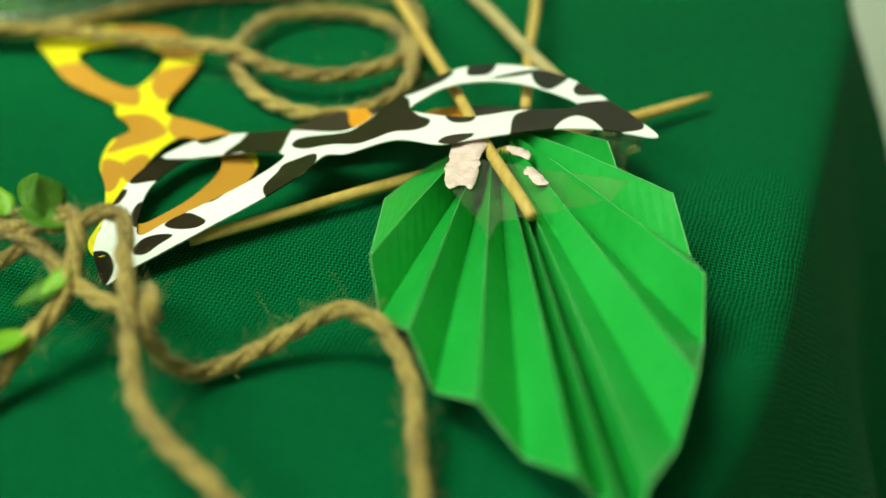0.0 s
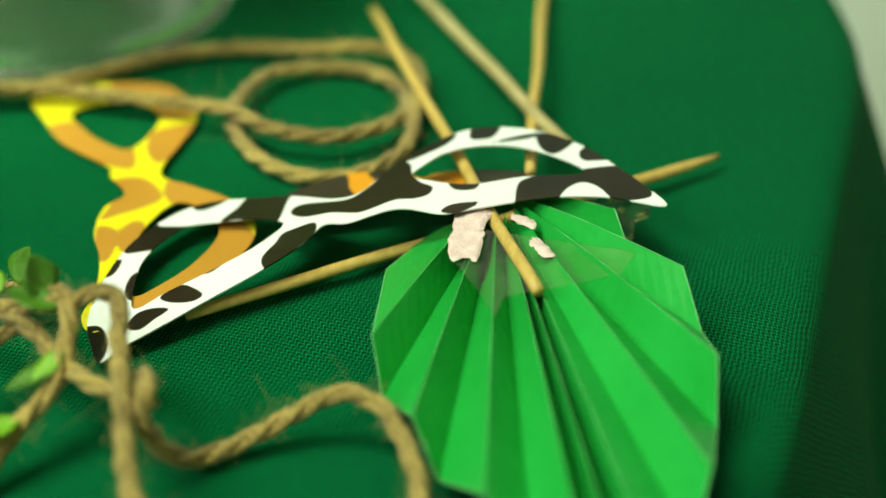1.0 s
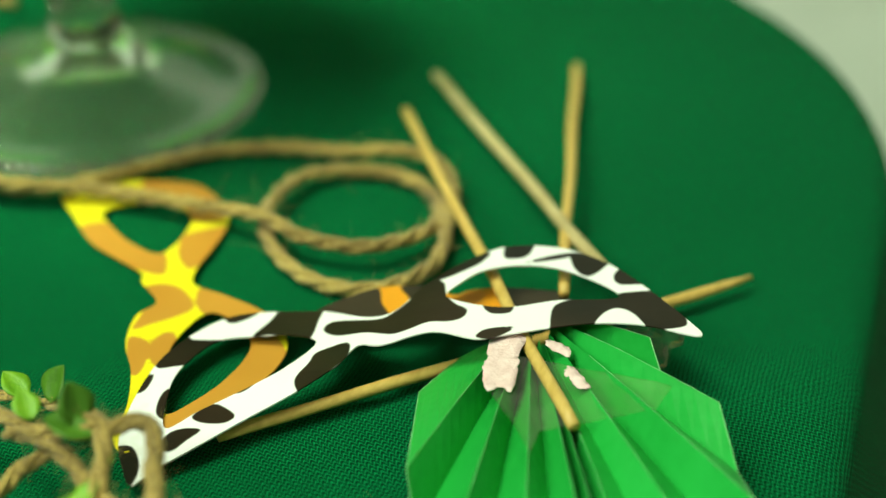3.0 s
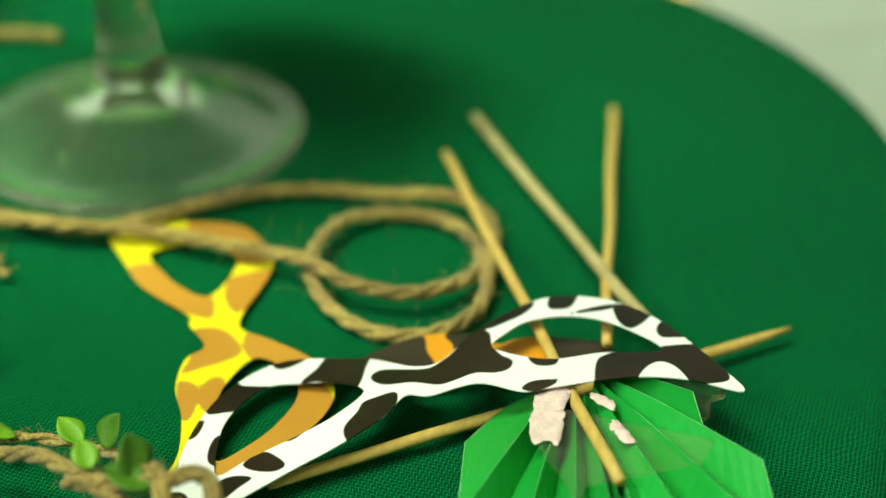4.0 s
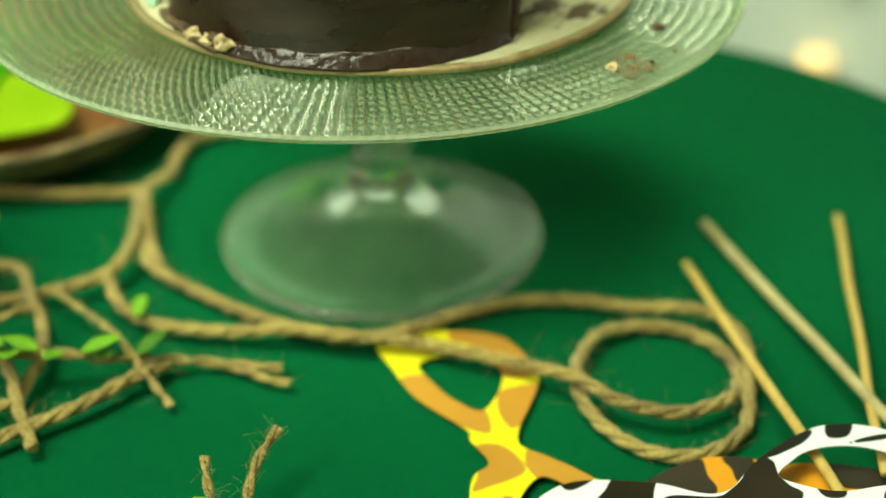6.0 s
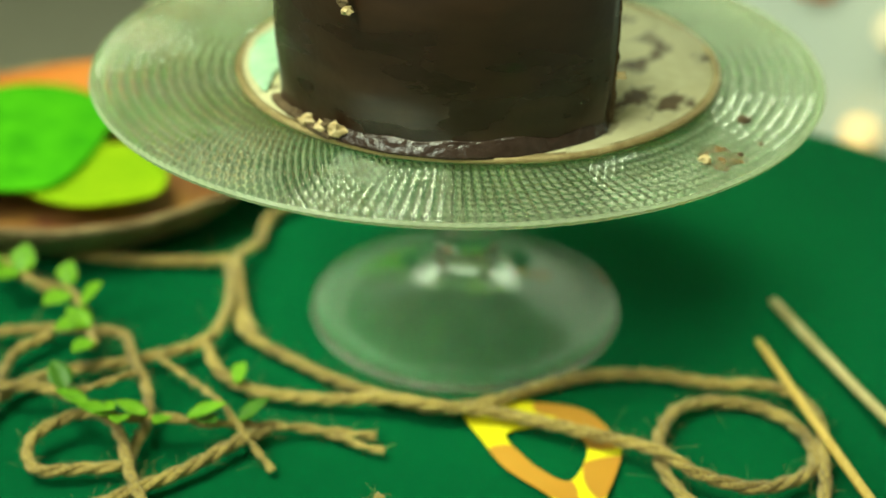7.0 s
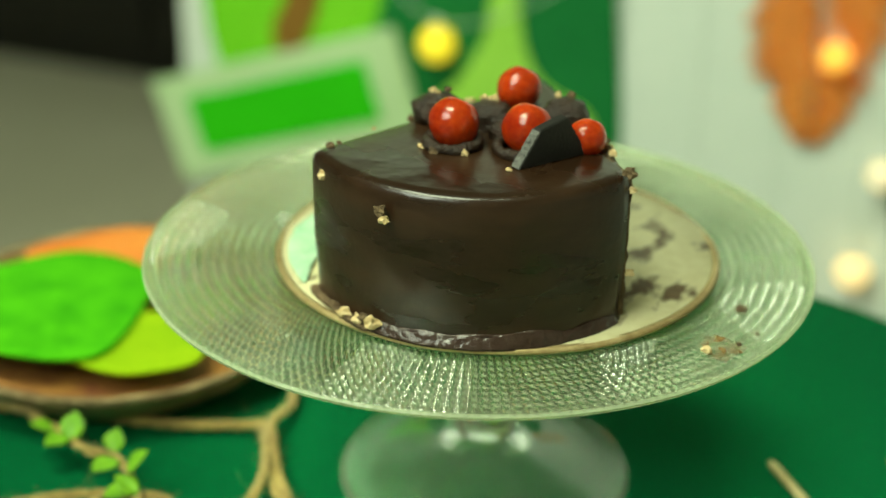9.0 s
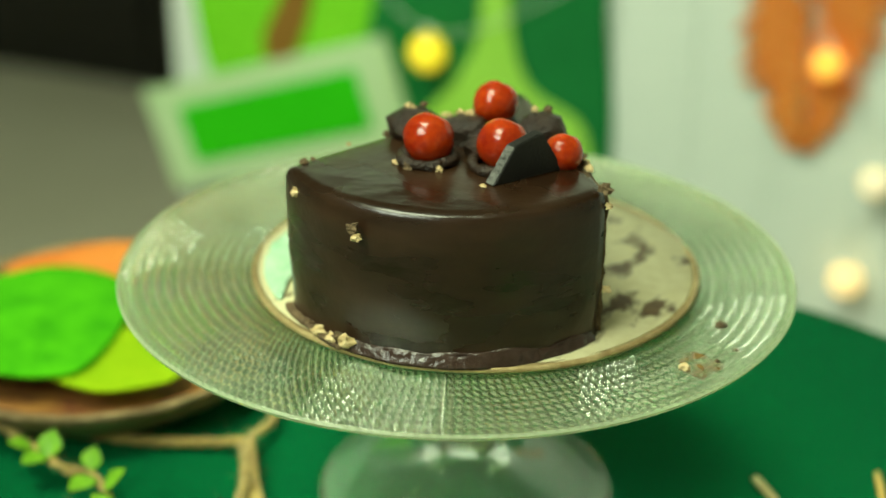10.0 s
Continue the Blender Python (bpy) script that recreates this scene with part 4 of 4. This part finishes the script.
    under(part("stick", stick((0.163, 0.4745, T + 0.0062), (0.0230, 0.3325, T + 0.0054), 0.0021, True), BAMBOO, None, "bamboo holding stick with a pointed end"), m)


giraffe_mask()


def tiger_mask():
    m = holder("tiger_mask", (0.07, 0.40, T), "orange card eye mask with dark tiger stripes, under the cow mask", "mask", "animal masks")
    outline = [(0.0278, 0.3964), (0.0344, 0.4098), (0.0428, 0.4189), (0.0520, 0.4232), (0.0599, 0.4249), (0.0694, 0.4213), (0.0743, 0.4257), (0.0846, 0.4296), (0.0963, 0.4318), (0.1053, 0.4324), (0.1086, 0.4264), (0.1016, 0.4183), (0.0859, 0.4100), (0.0706, 0.4070), (0.0563, 0.4008), (0.0422, 0.3941)]
    stripes = []
    stripes.append([(0.0272, 0.3952), (0.0332, 0.4101), (0.0423, 0.4187), (0.0473, 0.4102), (0.0526, 0.4034), (0.0496, 0.3964), (0.0385, 0.3929)])
    stripes.append([(0.0497, 0.4218), (0.0597, 0.4256), (0.0622, 0.4176), (0.0584, 0.4101), (0.0544, 0.4167)])
    stripes.append([(0.0839, 0.4305), (0.0960, 0.4331), (0.1079, 0.4339), (0.1099, 0.4254), (0.0994, 0.4194), (0.0904, 0.4193)])
    stripes.append([(0.0328, 0.4100), (0.0356, 0.4123), (0.0401, 0.4044), (0.0390, 0.4006)])
    card = part("card", sheet(smooth_loop(outline), [], lambda x, y: T + 0.0085 + 0.05 * max(0, min(0.09, x - 0.02)) + 0.0004 * math.sin(x * 90), 0.0005, 0.002), TIGER, smooth=False)
    under(print_shapes(card, stripes), m)
    under(part("stick", stick((0.000, 0.6015, T + 0.0032), (0.122, 0.4350, T + 0.0195), 0.0024), BAMBOO_PALE, None, "bamboo holding stick"), m)


tiger_mask()


# ---------------------------------------------------------------- pleated paper fan
def torn(pts):
    """A ragged torn outline."""
    return [(x + 0.0011 * noise.noise(Vector((x * 900, y * 900, 1))), y + 0.0011 * noise.noise(Vector((x * 900, y * 900, 7)))) for x, y in smooth_loop(pts, 5)]


def paper_fan():
    f = holder("paper_fan", (0.13, 0.34, T), "bright green pleated paper leaf fan taped to a stick", "paper fan")
    hub = Vector((0.1005, 0.409, T + 0.0165))
    rim = [(0.0803, 0.3915, -0.004), (0.0747, 0.3712, -0.004), (0.0889, 0.3216, 0.006), (0.0956, 0.3105, -0.004), (0.1115, 0.2907, 0.006), (0.1216, 0.2821, -0.004), (0.1386, 0.2663, 0.006), (0.1521, 0.2624, -0.004),
           (0.1695, 0.2455, 0.006), (0.1738, 0.2520, -0.004), (0.1800, 0.2415, 0.005), (0.1840, 0.2470, -0.006), (0.1855, 0.2500, 0.004), (0.1885, 0.2721, -0.001), (0.1895, 0.2901, 0.006), (0.1870, 0.3200, -0.004), (0.1837, 0.3350, 0.006),
           (0.1765, 0.3578, -0.002), (0.1670, 0.3753, 0.006), (0.1458, 0.3992, -0.002), (0.1405, 0.4030, 0.006)]
    bm = bmesh.new()
    rows = []
    steps = 14
    for i, (x, y, lift) in enumerate(rim):
        p = Vector((x, y, T + 0.014 + 0.0045 * max(0, min(1, (x - 0.10) / 0.08))))
        row = []
        for j in range(steps + 1):
            u = 0.10 + 0.90 * j / steps
            q = hub.lerp(p, u)
            q.z += (lift - 0.001) * (0.75 + 0.55 * u) + 0.0012 * math.sin(math.pi * u) + 0.0003 * noise.noise(Vector((q.x * 120, q.y * 120, i)))
            row.append(bm.verts.new(q))
        rows.append(row)
    lines = [[v.co.copy() for v in row] for row in rows]
    faces = []
    for a, b in zip(rows, rows[1:]):
        for j in range(steps):
            faces.append(bm.faces.new((a[j], a[j + 1], b[j + 1], b[j])))
    bmesh.ops.recalc_face_normals(bm, faces=bm.faces)
    ext = bmesh.ops.extrude_face_region(bm, geom=faces)
    for v in ext["geom"]:
        if isinstance(v, bmesh.types.BMVert):
            v.co.z -= 0.0003
    bmesh.ops.recalc_face_normals(bm, faces=bm.faces)
    under(part("pleated_leaf", bm, FAN, None, "bright green folded paper", smooth=False), f)
    for i, (row, (x, y, lift)) in enumerate(zip(lines, rim)):
        if lift > 0:
            bm = bmesh.new()
            tube_into(bm, [q + Vector((0, 0, 0.0001)) for q in row[3:]], 0.00011, 5, lambda u, i=i: 0.5 + 0.7 * abs(noise.noise(Vector((u * 6, i * 2.3, 0)))))
            under(part("fold_crease", bm, CREASE, None, "pale worn fold line"), f)
    bm = bmesh.new()
    tube_into(bm, [row[-1] for row in lines], 0.00015, 5)
    under(part("cut_edge", bm, CREASE, None, "pale cut paper edge"), f)
    under(part("stick", stick((0.003, 0.5530, T + 0.0085), (0.1290, 0.3505, T + 0.0240), 0.0021), BAMBOO, None, "bamboo holding stick"), f)
    for name, pts, z, material, lab in (
            ("tape", [(0.0988, 0.3629), (0.1144, 0.3454), (0.1204, 0.3371), (0.1202, 0.3472), (0.1347, 0.3571), (0.1497, 0.3686), (0.1522, 0.3813), (0.1392, 0.3816), (0.1219, 0.3810), (0.1042, 0.3804)], 0.0222, TAPE, "clear adhesive tape"),
            ("tissue_scrap", [(0.0935, 0.388), (0.0955, 0.376), (0.0965, 0.368), (0.1005, 0.359), (0.1035, 0.3625), (0.1075, 0.361), (0.1065, 0.372), (0.1045, 0.380), (0.1035, 0.390)], 0.0232, PINK, "torn pink tissue scrap"),
            ("tissue_scrap", [(0.110, 0.393), (0.116, 0.391), (0.1195, 0.3875), (0.117, 0.386), (0.111, 0.389)], 0.0215, PINK, "torn pink tissue scrap"),
            ("tissue_scrap", [(0.1205, 0.380), (0.1235, 0.3785), (0.129, 0.3715), (0.1265, 0.370), (0.1225, 0.3735), (0.120, 0.3755)], 0.0228, PINK, "torn pink tissue scrap")):
        bm = sheet(torn(pts) if material is PINK else pts, [], lambda x, y, z=z: T + z + 0.0008 * noise.noise(Vector((x * 160, y * 160, z * 99))), 0.0002, 0.003)
        under(part(name, bm, material, None, lab), f).visible_shadow = material is not TAPE


paper_fan()
clip = holder("tape_knot", (0.141, 0.411, T), "crumpled ball of clear tape under the cow mask's corner", "tape")
under(part("crumple", lump((0.140, 0.4115, T + 0.0150), (0.0095, 0.006, 0.0075), 7, 0.7, 3), glass_material("crumpled_tape", (0.95, 0.96, 0.88), 0.12, 0.10, 0.55), smooth=False), clip).visible_shadow = False


# ---------------------------------------------------------------- jute ropes
R = 0.0029
rope("jute_rope", [(-0.262, 0.515, 0.7565), (-0.240, 0.487, 0.757), (-0.224, 0.464, 0.757), (-0.197, 0.454, 0.7555), (-0.163, 0.446, 0.755), (-0.132, 0.4435, 0.755), (-0.111, 0.4455, 0.7555), (-0.092, 0.461, 0.756), (-0.076, 0.483, 0.755), (-0.057, 0.5005, 0.755), (-0.033, 0.509, 0.756),
     (-0.007, 0.509, 0.759), (0.010, 0.5145, 0.760), (0.027, 0.516, 0.759), (0.041, 0.503, 0.757), (0.0475, 0.479, 0.756), (0.0525, 0.450, 0.754), (0.040, 0.428, 0.7535), (0.019, 0.4235, 0.7535), (-0.003, 0.434, 0.755), (-0.0175, 0.455, 0.757), (-0.018, 0.484, 0.757), (-0.006, 0.502, 0.7545)],
     R, "coiled natural jute rope lying on the green cloth", seed=2)
rope("jute_rope", [(-0.006, 0.502, 0.7545), (0.014, 0.506, 0.7545), (0.034, 0.497, 0.7545), (0.044, 0.478, 0.7555), (0.042, 0.459, 0.758), (0.027, 0.4425, 0.7595), (0.005, 0.4395, 0.761), (-0.014, 0.445, 0.763), (-0.036, 0.449, 0.760), (-0.066, 0.450, 0.7585), (-0.090, 0.448, 0.7585), (-0.113, 0.4395, 0.7605),
     (-0.135, 0.437, 0.7595), (-0.160, 0.4285, 0.757), (-0.190, 0.422, 0.7565), (-0.213, 0.427, 0.757), (-0.226, 0.437, 0.762)], R, "natural jute rope looped beside the giraffe mask", seed=3)
rope("jute_rope", [(-0.420, 0.470, 0.757), (-0.360, 0.487, 0.756), (-0.310, 0.500, 0.755), (-0.275, 0.513, 0.756), (-0.258, 0.513, 0.760), (-0.246, 0.492, 0.762), (-0.233, 0.466, 0.763), (-0.231, 0.442, 0.7605), (-0.252, 0.419, 0.758), (-0.281, 0.395, 0.757), (-0.291, 0.372, 0.757), (-0.288, 0.345, 0.757), (-0.300, 0.30, 0.757)], R, "natural jute rope winding past the wood slice", seed=4)
rope("jute_rope", [(-0.226, 0.607, 0.7555), (-0.246, 0.603, 0.7555), (-0.262, 0.592, 0.756), (-0.268, 0.576, 0.757), (-0.266, 0.560, 0.757), (-0.258, 0.540, 0.758), (-0.256, 0.516, 0.762), (-0.247, 0.500, 0.7625), (-0.231, 0.478, 0.757), (-0.216, 0.462, 0.757)], R, "short jute rope branch on the cloth", seed=5)
rope("jute_rope", [(-0.345, 0.395, 0.757), (-0.322, 0.413, 0.758), (-0.300, 0.423, 0.760), (-0.283, 0.424, 0.763), (-0.263, 0.425, 0.765), (-0.248, 0.411, 0.764), (-0.232, 0.397, 0.762), (-0.220, 0.379, 0.760), (-0.217, 0.365, 0.757), (-0.214, 0.352, 0.757), (-0.228, 0.343, 0.757), (-0.245, 0.335, 0.757), (-0.256, 0.347, 0.760), (-0.248, 0.362, 0.764), (-0.236, 0.368, 0.766), (-0.222, 0.362, 0.765), (-0.205, 0.345, 0.759), (-0.190, 0.332, 0.757)], R * 0.92, "tangled jute rope among the leaf garland", seed=6)
rope("jute_rope", [(-0.298, 0.418, 0.760), (-0.306, 0.404, 0.758), (-0.303, 0.388, 0.757), (-0.290, 0.371, 0.7635), (-0.272, 0.376, 0.764), (-0.258, 0.378, 0.762)], R * 0.9, "short looped jute rope on the cloth", seed=7)
rope("jute_rope", [(-0.215, 0.316, 0.757), (-0.203, 0.336, 0.757), (-0.188, 0.360, 0.758), (-0.179, 0.381, 0.759), (-0.172, 0.399, 0.757)], R, "jute rope end beside the garland", seed=8)
rope("twine", [(-0.264, 0.379, 0.768), (-0.254, 0.372, 0.767), (-0.245, 0.369, 0.768), (-0.224, 0.3645, 0.770), (-0.210, 0.377, 0.766), (-0.195, 0.384, 0.763), (-0.180, 0.392, 0.7615), (-0.167, 0.403, 0.757), (-0.152, 0.4105, 0.7545), (-0.130, 0.4165, 0.7540)], 0.0022, "thin jute twine of the leaf garland with a frayed end", "twine", 2, JUTE, seed=9)
rope("twine", [(-0.155, 0.4090, 0.7545), (-0.145, 0.4095, 0.7540), (-0.1300, 0.4080, 0.7540), (-0.1220, 0.4085, 0.7545)], 0.0017, "frayed strand of jute twine", "twine", 2, JUTE, seed=10)
rope("twine", [(-0.158, 0.377, 0.7545), (-0.170, 0.384, 0.757), (-0.186, 0.392, 0.764), (-0.201, 0.402, 0.763), (-0.225, 0.414, 0.761), (-0.240, 0.418, 0.764)], 0.0017, "thin twine crossing the rope tangle", "twine", 2, JUTE, seed=11)
rope("twine", [(-0.256, 0.371, 0.768), (-0.246, 0.384, 0.768), (-0.238, 0.399, 0.768)], 0.0017, "thin twine crossing the rope tangle", "twine", 2, JUTE, seed=12)

# front bunch
rope("jute_rope", [(-0.020, 0.292, 0.776), (-0.002, 0.291, 0.782), (0.011, 0.293, 0.785), (0.0195, 0.2955, 0.788), (0.0265, 0.294, 0.788), (0.0325, 0.282, 0.785), (0.040, 0.269, 0.781), (0.0455, 0.259, 0.778), (0.051, 0.249, 0.776), (0.059, 0.238, 0.774), (0.072, 0.228, 0.773), (0.086, 0.221, 0.771), (0.099, 0.214, 0.765), (0.108, 0.205, 0.757), (0.12, 0.19, 0.754)], 0.0027, "thick jute rope knotted at the front of the table", fuzz=120, seed=13)
rope("jute_rope", [(0.0395, 0.280, 0.776), (0.046, 0.271, 0.781), (0.0475, 0.264, 0.776), (0.050, 0.266, 0.766), (0.054, 0.272, 0.757), (0.060, 0.280, 0.7545), (0.069, 0.288, 0.757), (0.080, 0.295, 0.763), (0.089, 0.2975, 0.768), (0.099, 0.2965, 0.768), (0.1075, 0.290, 0.766), (0.117, 0.278, 0.763), (0.123, 0.263, 0.760), (0.129, 0.249, 0.757), (0.134, 0.237, 0.754), (0.140, 0.215, 0.754)], 0.0027, "jute rope arching beside the green paper fan", fuzz=150, seed=14)
rope("jute_rope", [(-0.060, 0.305, 0.764), (-0.035, 0.300, 0.775), (-0.014, 0.292, 0.779), (0.000, 0.287, 0.779), (0.014, 0.280, 0.776), (0.026, 0.274, 0.775), (0.039, 0.272, 0.775), (0.048, 0.269, 0.777)], 0.0026, "jute rope tied into the front knot", fuzz=120, seed=15)
rope("twine", [(0.003, 0.296, 0.786), (0.0105, 0.2935, 0.7855), (0.016, 0.283, 0.781), (0.0175, 0.273, 0.774), (0.013, 0.266, 0.768), (0.009, 0.260, 0.763), (0.006, 0.253, 0.758), (0.002, 0.242, 0.755), (-0.01, 0.225, 0.753)], 0.0028, "jute twine of the leaf garland hanging from the knot", "twine", fuzz=120, seed=16)
rope("twine", [(-0.030, 0.268, 0.758), (-0.017, 0.275, 0.766), (-0.011, 0.284, 0.772), (-0.005, 0.289, 0.775), (0.001, 0.290, 0.777)], 0.0024, "thin jute twine behind the knot", "twine", seed=17)
rope("twine", [(-0.1005, 0.3605, 0.773), (-0.1015, 0.346, 0.769), (-0.099, 0.333, 0.762), (-0.091, 0.323, 0.757), (-0.078, 0.3195, 0.7545), (-0.062, 0.323, 0.757), (-0.048, 0.3245, 0.7585), (-0.036, 0.3235, 0.760), (-0.023, 0.319, 0.765), (-0.012, 0.309, 0.771), (-0.004, 0.300, 0.777)], 0.0020, "jute twine with its cut end sticking up", "twine", 2, fuzz=110, seed=18)
rope("twine", [(-0.1185, 0.338, 0.771), (-0.114, 0.331, 0.766), (-0.108, 0.325, 0.7615), (-0.100, 0.320, 0.757), (-0.088, 0.3165, 0.7545), (-0.072, 0.315, 0.754)], 0.0018, "jute twine with its cut end sticking up", "twine", 2, fuzz=110, seed=19)


# ---------------------------------------------------------------- garland leaves
def garland_leaf(at, heading, tilt, length, width, material, label):
    bm = small_leaf(length * 0.80, width * 1.08, 0.25, 0.22)
    m = Matrix.Translation(at) @ Matrix.Rotation(radians(heading), 4, "Z") @ Matrix.Rotation(radians(-tilt), 4, "Y")
    bmesh.ops.transform(bm, matrix=m, verts=bm.verts)
    l = tagged(part("garland_leaf", bm, material), label, "leaf", "leaves of the garland")
    return l


GREEN_LEAF, DEEP_LEAF = "small light green fabric leaf on the jute garland", "small deep green fabric leaf on the jute garland"
for at, heading, tilt, length, width, deep in (
        ((0.004, 0.293, 0.7855), 150, 52, 0.015, 0.011, 1), ((0.010, 0.290, 0.7845), 190, 4, 0.018, 0.012, 1), ((0.010, 0.2925, 0.7845), -45, -28, 0.014, 0.005, 0), ((0.016, 0.276, 0.777), -130, -25, 0.018, 0.007, 1),
        ((0.017, 0.279, 0.780), -110, -38, 0.016, 0.006, 0), ((0.011, 0.263, 0.767), -120, -12, 0.020, 0.009, 0), ((-0.012, 0.293, 0.782), 140, 20, 0.012, 0.008, 0), ((0.004, 0.250, 0.7585), -150, 5, 0.016, 0.008, 1),
        ((-0.060, 0.322, 0.7585), -130, 15, 0.017, 0.010, 0), ((-0.066, 0.320, 0.757), 170, 18, 0.018, 0.009, 0), ((-0.036, 0.3225, 0.762), 160, 12, 0.014, 0.009, 0), ((-0.024, 0.318, 0.767), 60, 45, 0.015, 0.011, 1), ((-0.092, 0.3225, 0.758), 200, 14, 0.016, 0.009, 0), ((-0.105, 0.322, 0.760), 170, 6, 0.014, 0.008, 0), ((-0.086, 0.319, 0.757), 120, 35, 0.012, 0.008, 1),
        ((-0.200, 0.380, 0.767), 25, 8, 0.022, 0.010, 0), ((-0.196, 0.384, 0.765), -30, 8, 0.018, 0.009, 1), ((-0.182, 0.391, 0.763), 40, 20, 0.020, 0.010, 1), ((-0.214, 0.372, 0.769), 200, 10, 0.018, 0.009, 0), ((-0.222, 0.365, 0.771), -60, 8, 0.017, 0.009, 0), ((-0.236, 0.366, 0.770), -20, 10, 0.020, 0.010, 0), ((-0.240, 0.367, 0.770), 200, 12, 0.018, 0.009, 0),
        ((-0.256, 0.373, 0.769), 150, 20, 0.018, 0.011, 1), ((-0.226, 0.364, 0.771), 215, 10, 0.018, 0.010, 0), ((-0.201, 0.420, 0.759), 60, 40, 0.013, 0.010, 0), ((-0.207, 0.376, 0.768), -80, 6, 0.016, 0.008, 0)):
    garland_leaf(at, heading, tilt, length, width, LEAF_DARK if deep else LEAF, DEEP_LEAF if deep else GREEN_LEAF)

rope("twine", [(-0.400, 0.470, 0.764), (-0.373, 0.462, 0.766), (-0.346, 0.452, 0.766), (-0.325, 0.445, 0.766), (-0.312, 0.447, 0.766), (-0.298, 0.439, 0.766), (-0.287, 0.430, 0.766), (-0.274, 0.416, 0.768), (-0.266, 0.408, 0.768)], 0.0027, "leafy jute garland twine on the cloth", "twine", 2, seed=20)
for at, heading, tilt, length, width in (((-0.338, 0.449, 0.767), 100, 40, 0.018, 0.014), ((-0.340, 0.450, 0.767), -110, -8, 0.018, 0.014), ((-0.352, 0.453, 0.767), -140, 10, 0.016, 0.012), ((-0.303, 0.441, 0.768), -110, -12, 0.019, 0.014), ((-0.292, 0.434, 0.768), 40, 32, 0.019, 0.014), ((-0.280, 0.422, 0.769), -120, -8, 0.020, 0.013), ((-0.276, 0.418, 0.769), 175, 15, 0.018, 0.012), ((-0.310, 0.447, 0.768), 95, 45, 0.015, 0.012), ((-0.268, 0.410, 0.769), -100, -10, 0.016, 0.010)):
    garland_leaf(at, heading, tilt, length, width, LEAF, GREEN_LEAF)


# ---------------------------------------------------------------- wooden dish with felt leaves
def wooden_dish():
    at = (-0.388, 0.569)
    s = holder("wooden_dish", (*at, T), "shallow bark-brown wooden dish with a reddish inside", "dish")
    uneven = lambda r, k: 0.0012 * noise.noise(Vector((6 * math.cos(k * 0.0655), 6 * math.sin(k * 0.0655), r * 30)))
    under(part("outer_wall", lathe([(0, T + 0.0006), (0.080, T + 0.0006), (0.091, T + 0.005), (0.101, T + 0.014), (0.110, T + 0.024), (0.1155, T + 0.0305), (0.1140, T + 0.0325), (0.111, T + 0.031), (0.107, T + 0.026), (0.09, T + 0.014), (0, T + 0.012)], 96, at, uneven), BARK, None, "rough brown bark-like wall"), s)
    under(part("inside", lathe([(0, T + 0.0155), (0.088, T + 0.0155), (0.1065, T + 0.028), (0.1075, T + 0.0300), (0.0885, T + 0.0185), (0, T + 0.0180)], 72, at), SLICE, None, "reddish brown painted inside"), s)


wooden_dish()


def felt_leaf(outline, z, material, label, wave_by):
    bm = sheet(smooth_loop(outline, 8), [], lambda x, y: z + 0.0016 * math.sin((x + y * wave_by) * 50) * 0.5 + 0.0006 * noise.noise(Vector((x * 40, y * 40, z * 50))), 0.0018, 0.008)
    return tagged(part("felt_leaf", bm, material), label, "leaf", "felt leaves on the dish")


felt_leaf([(-0.540, 0.530), (-0.505, 0.500), (-0.455, 0.478), (-0.407, 0.477), (-0.372, 0.486), (-0.355, 0.508), (-0.366, 0.560), (-0.385, 0.598), (-0.420, 0.610), (-0.450, 0.601), (-0.480, 0.568)], T + 0.0375, FELT, "large bright green felt leaf lying on the dish", 0.4)
felt_leaf([(-0.400, 0.505), (-0.375, 0.550), (-0.345, 0.562), (-0.316, 0.545), (-0.305, 0.520), (-0.322, 0.500), (-0.350, 0.492)], T + 0.0336, LIME, "lime yellow felt leaf under the green one", 0.9)
felt_leaf([(-0.475, 0.590), (-0.472, 0.628), (-0.430, 0.662), (-0.395, 0.655), (-0.385, 0.620), (-0.410, 0.595)], T + 0.0336, ORANGE, "orange felt leaf at the rear of the dish", 1.3)
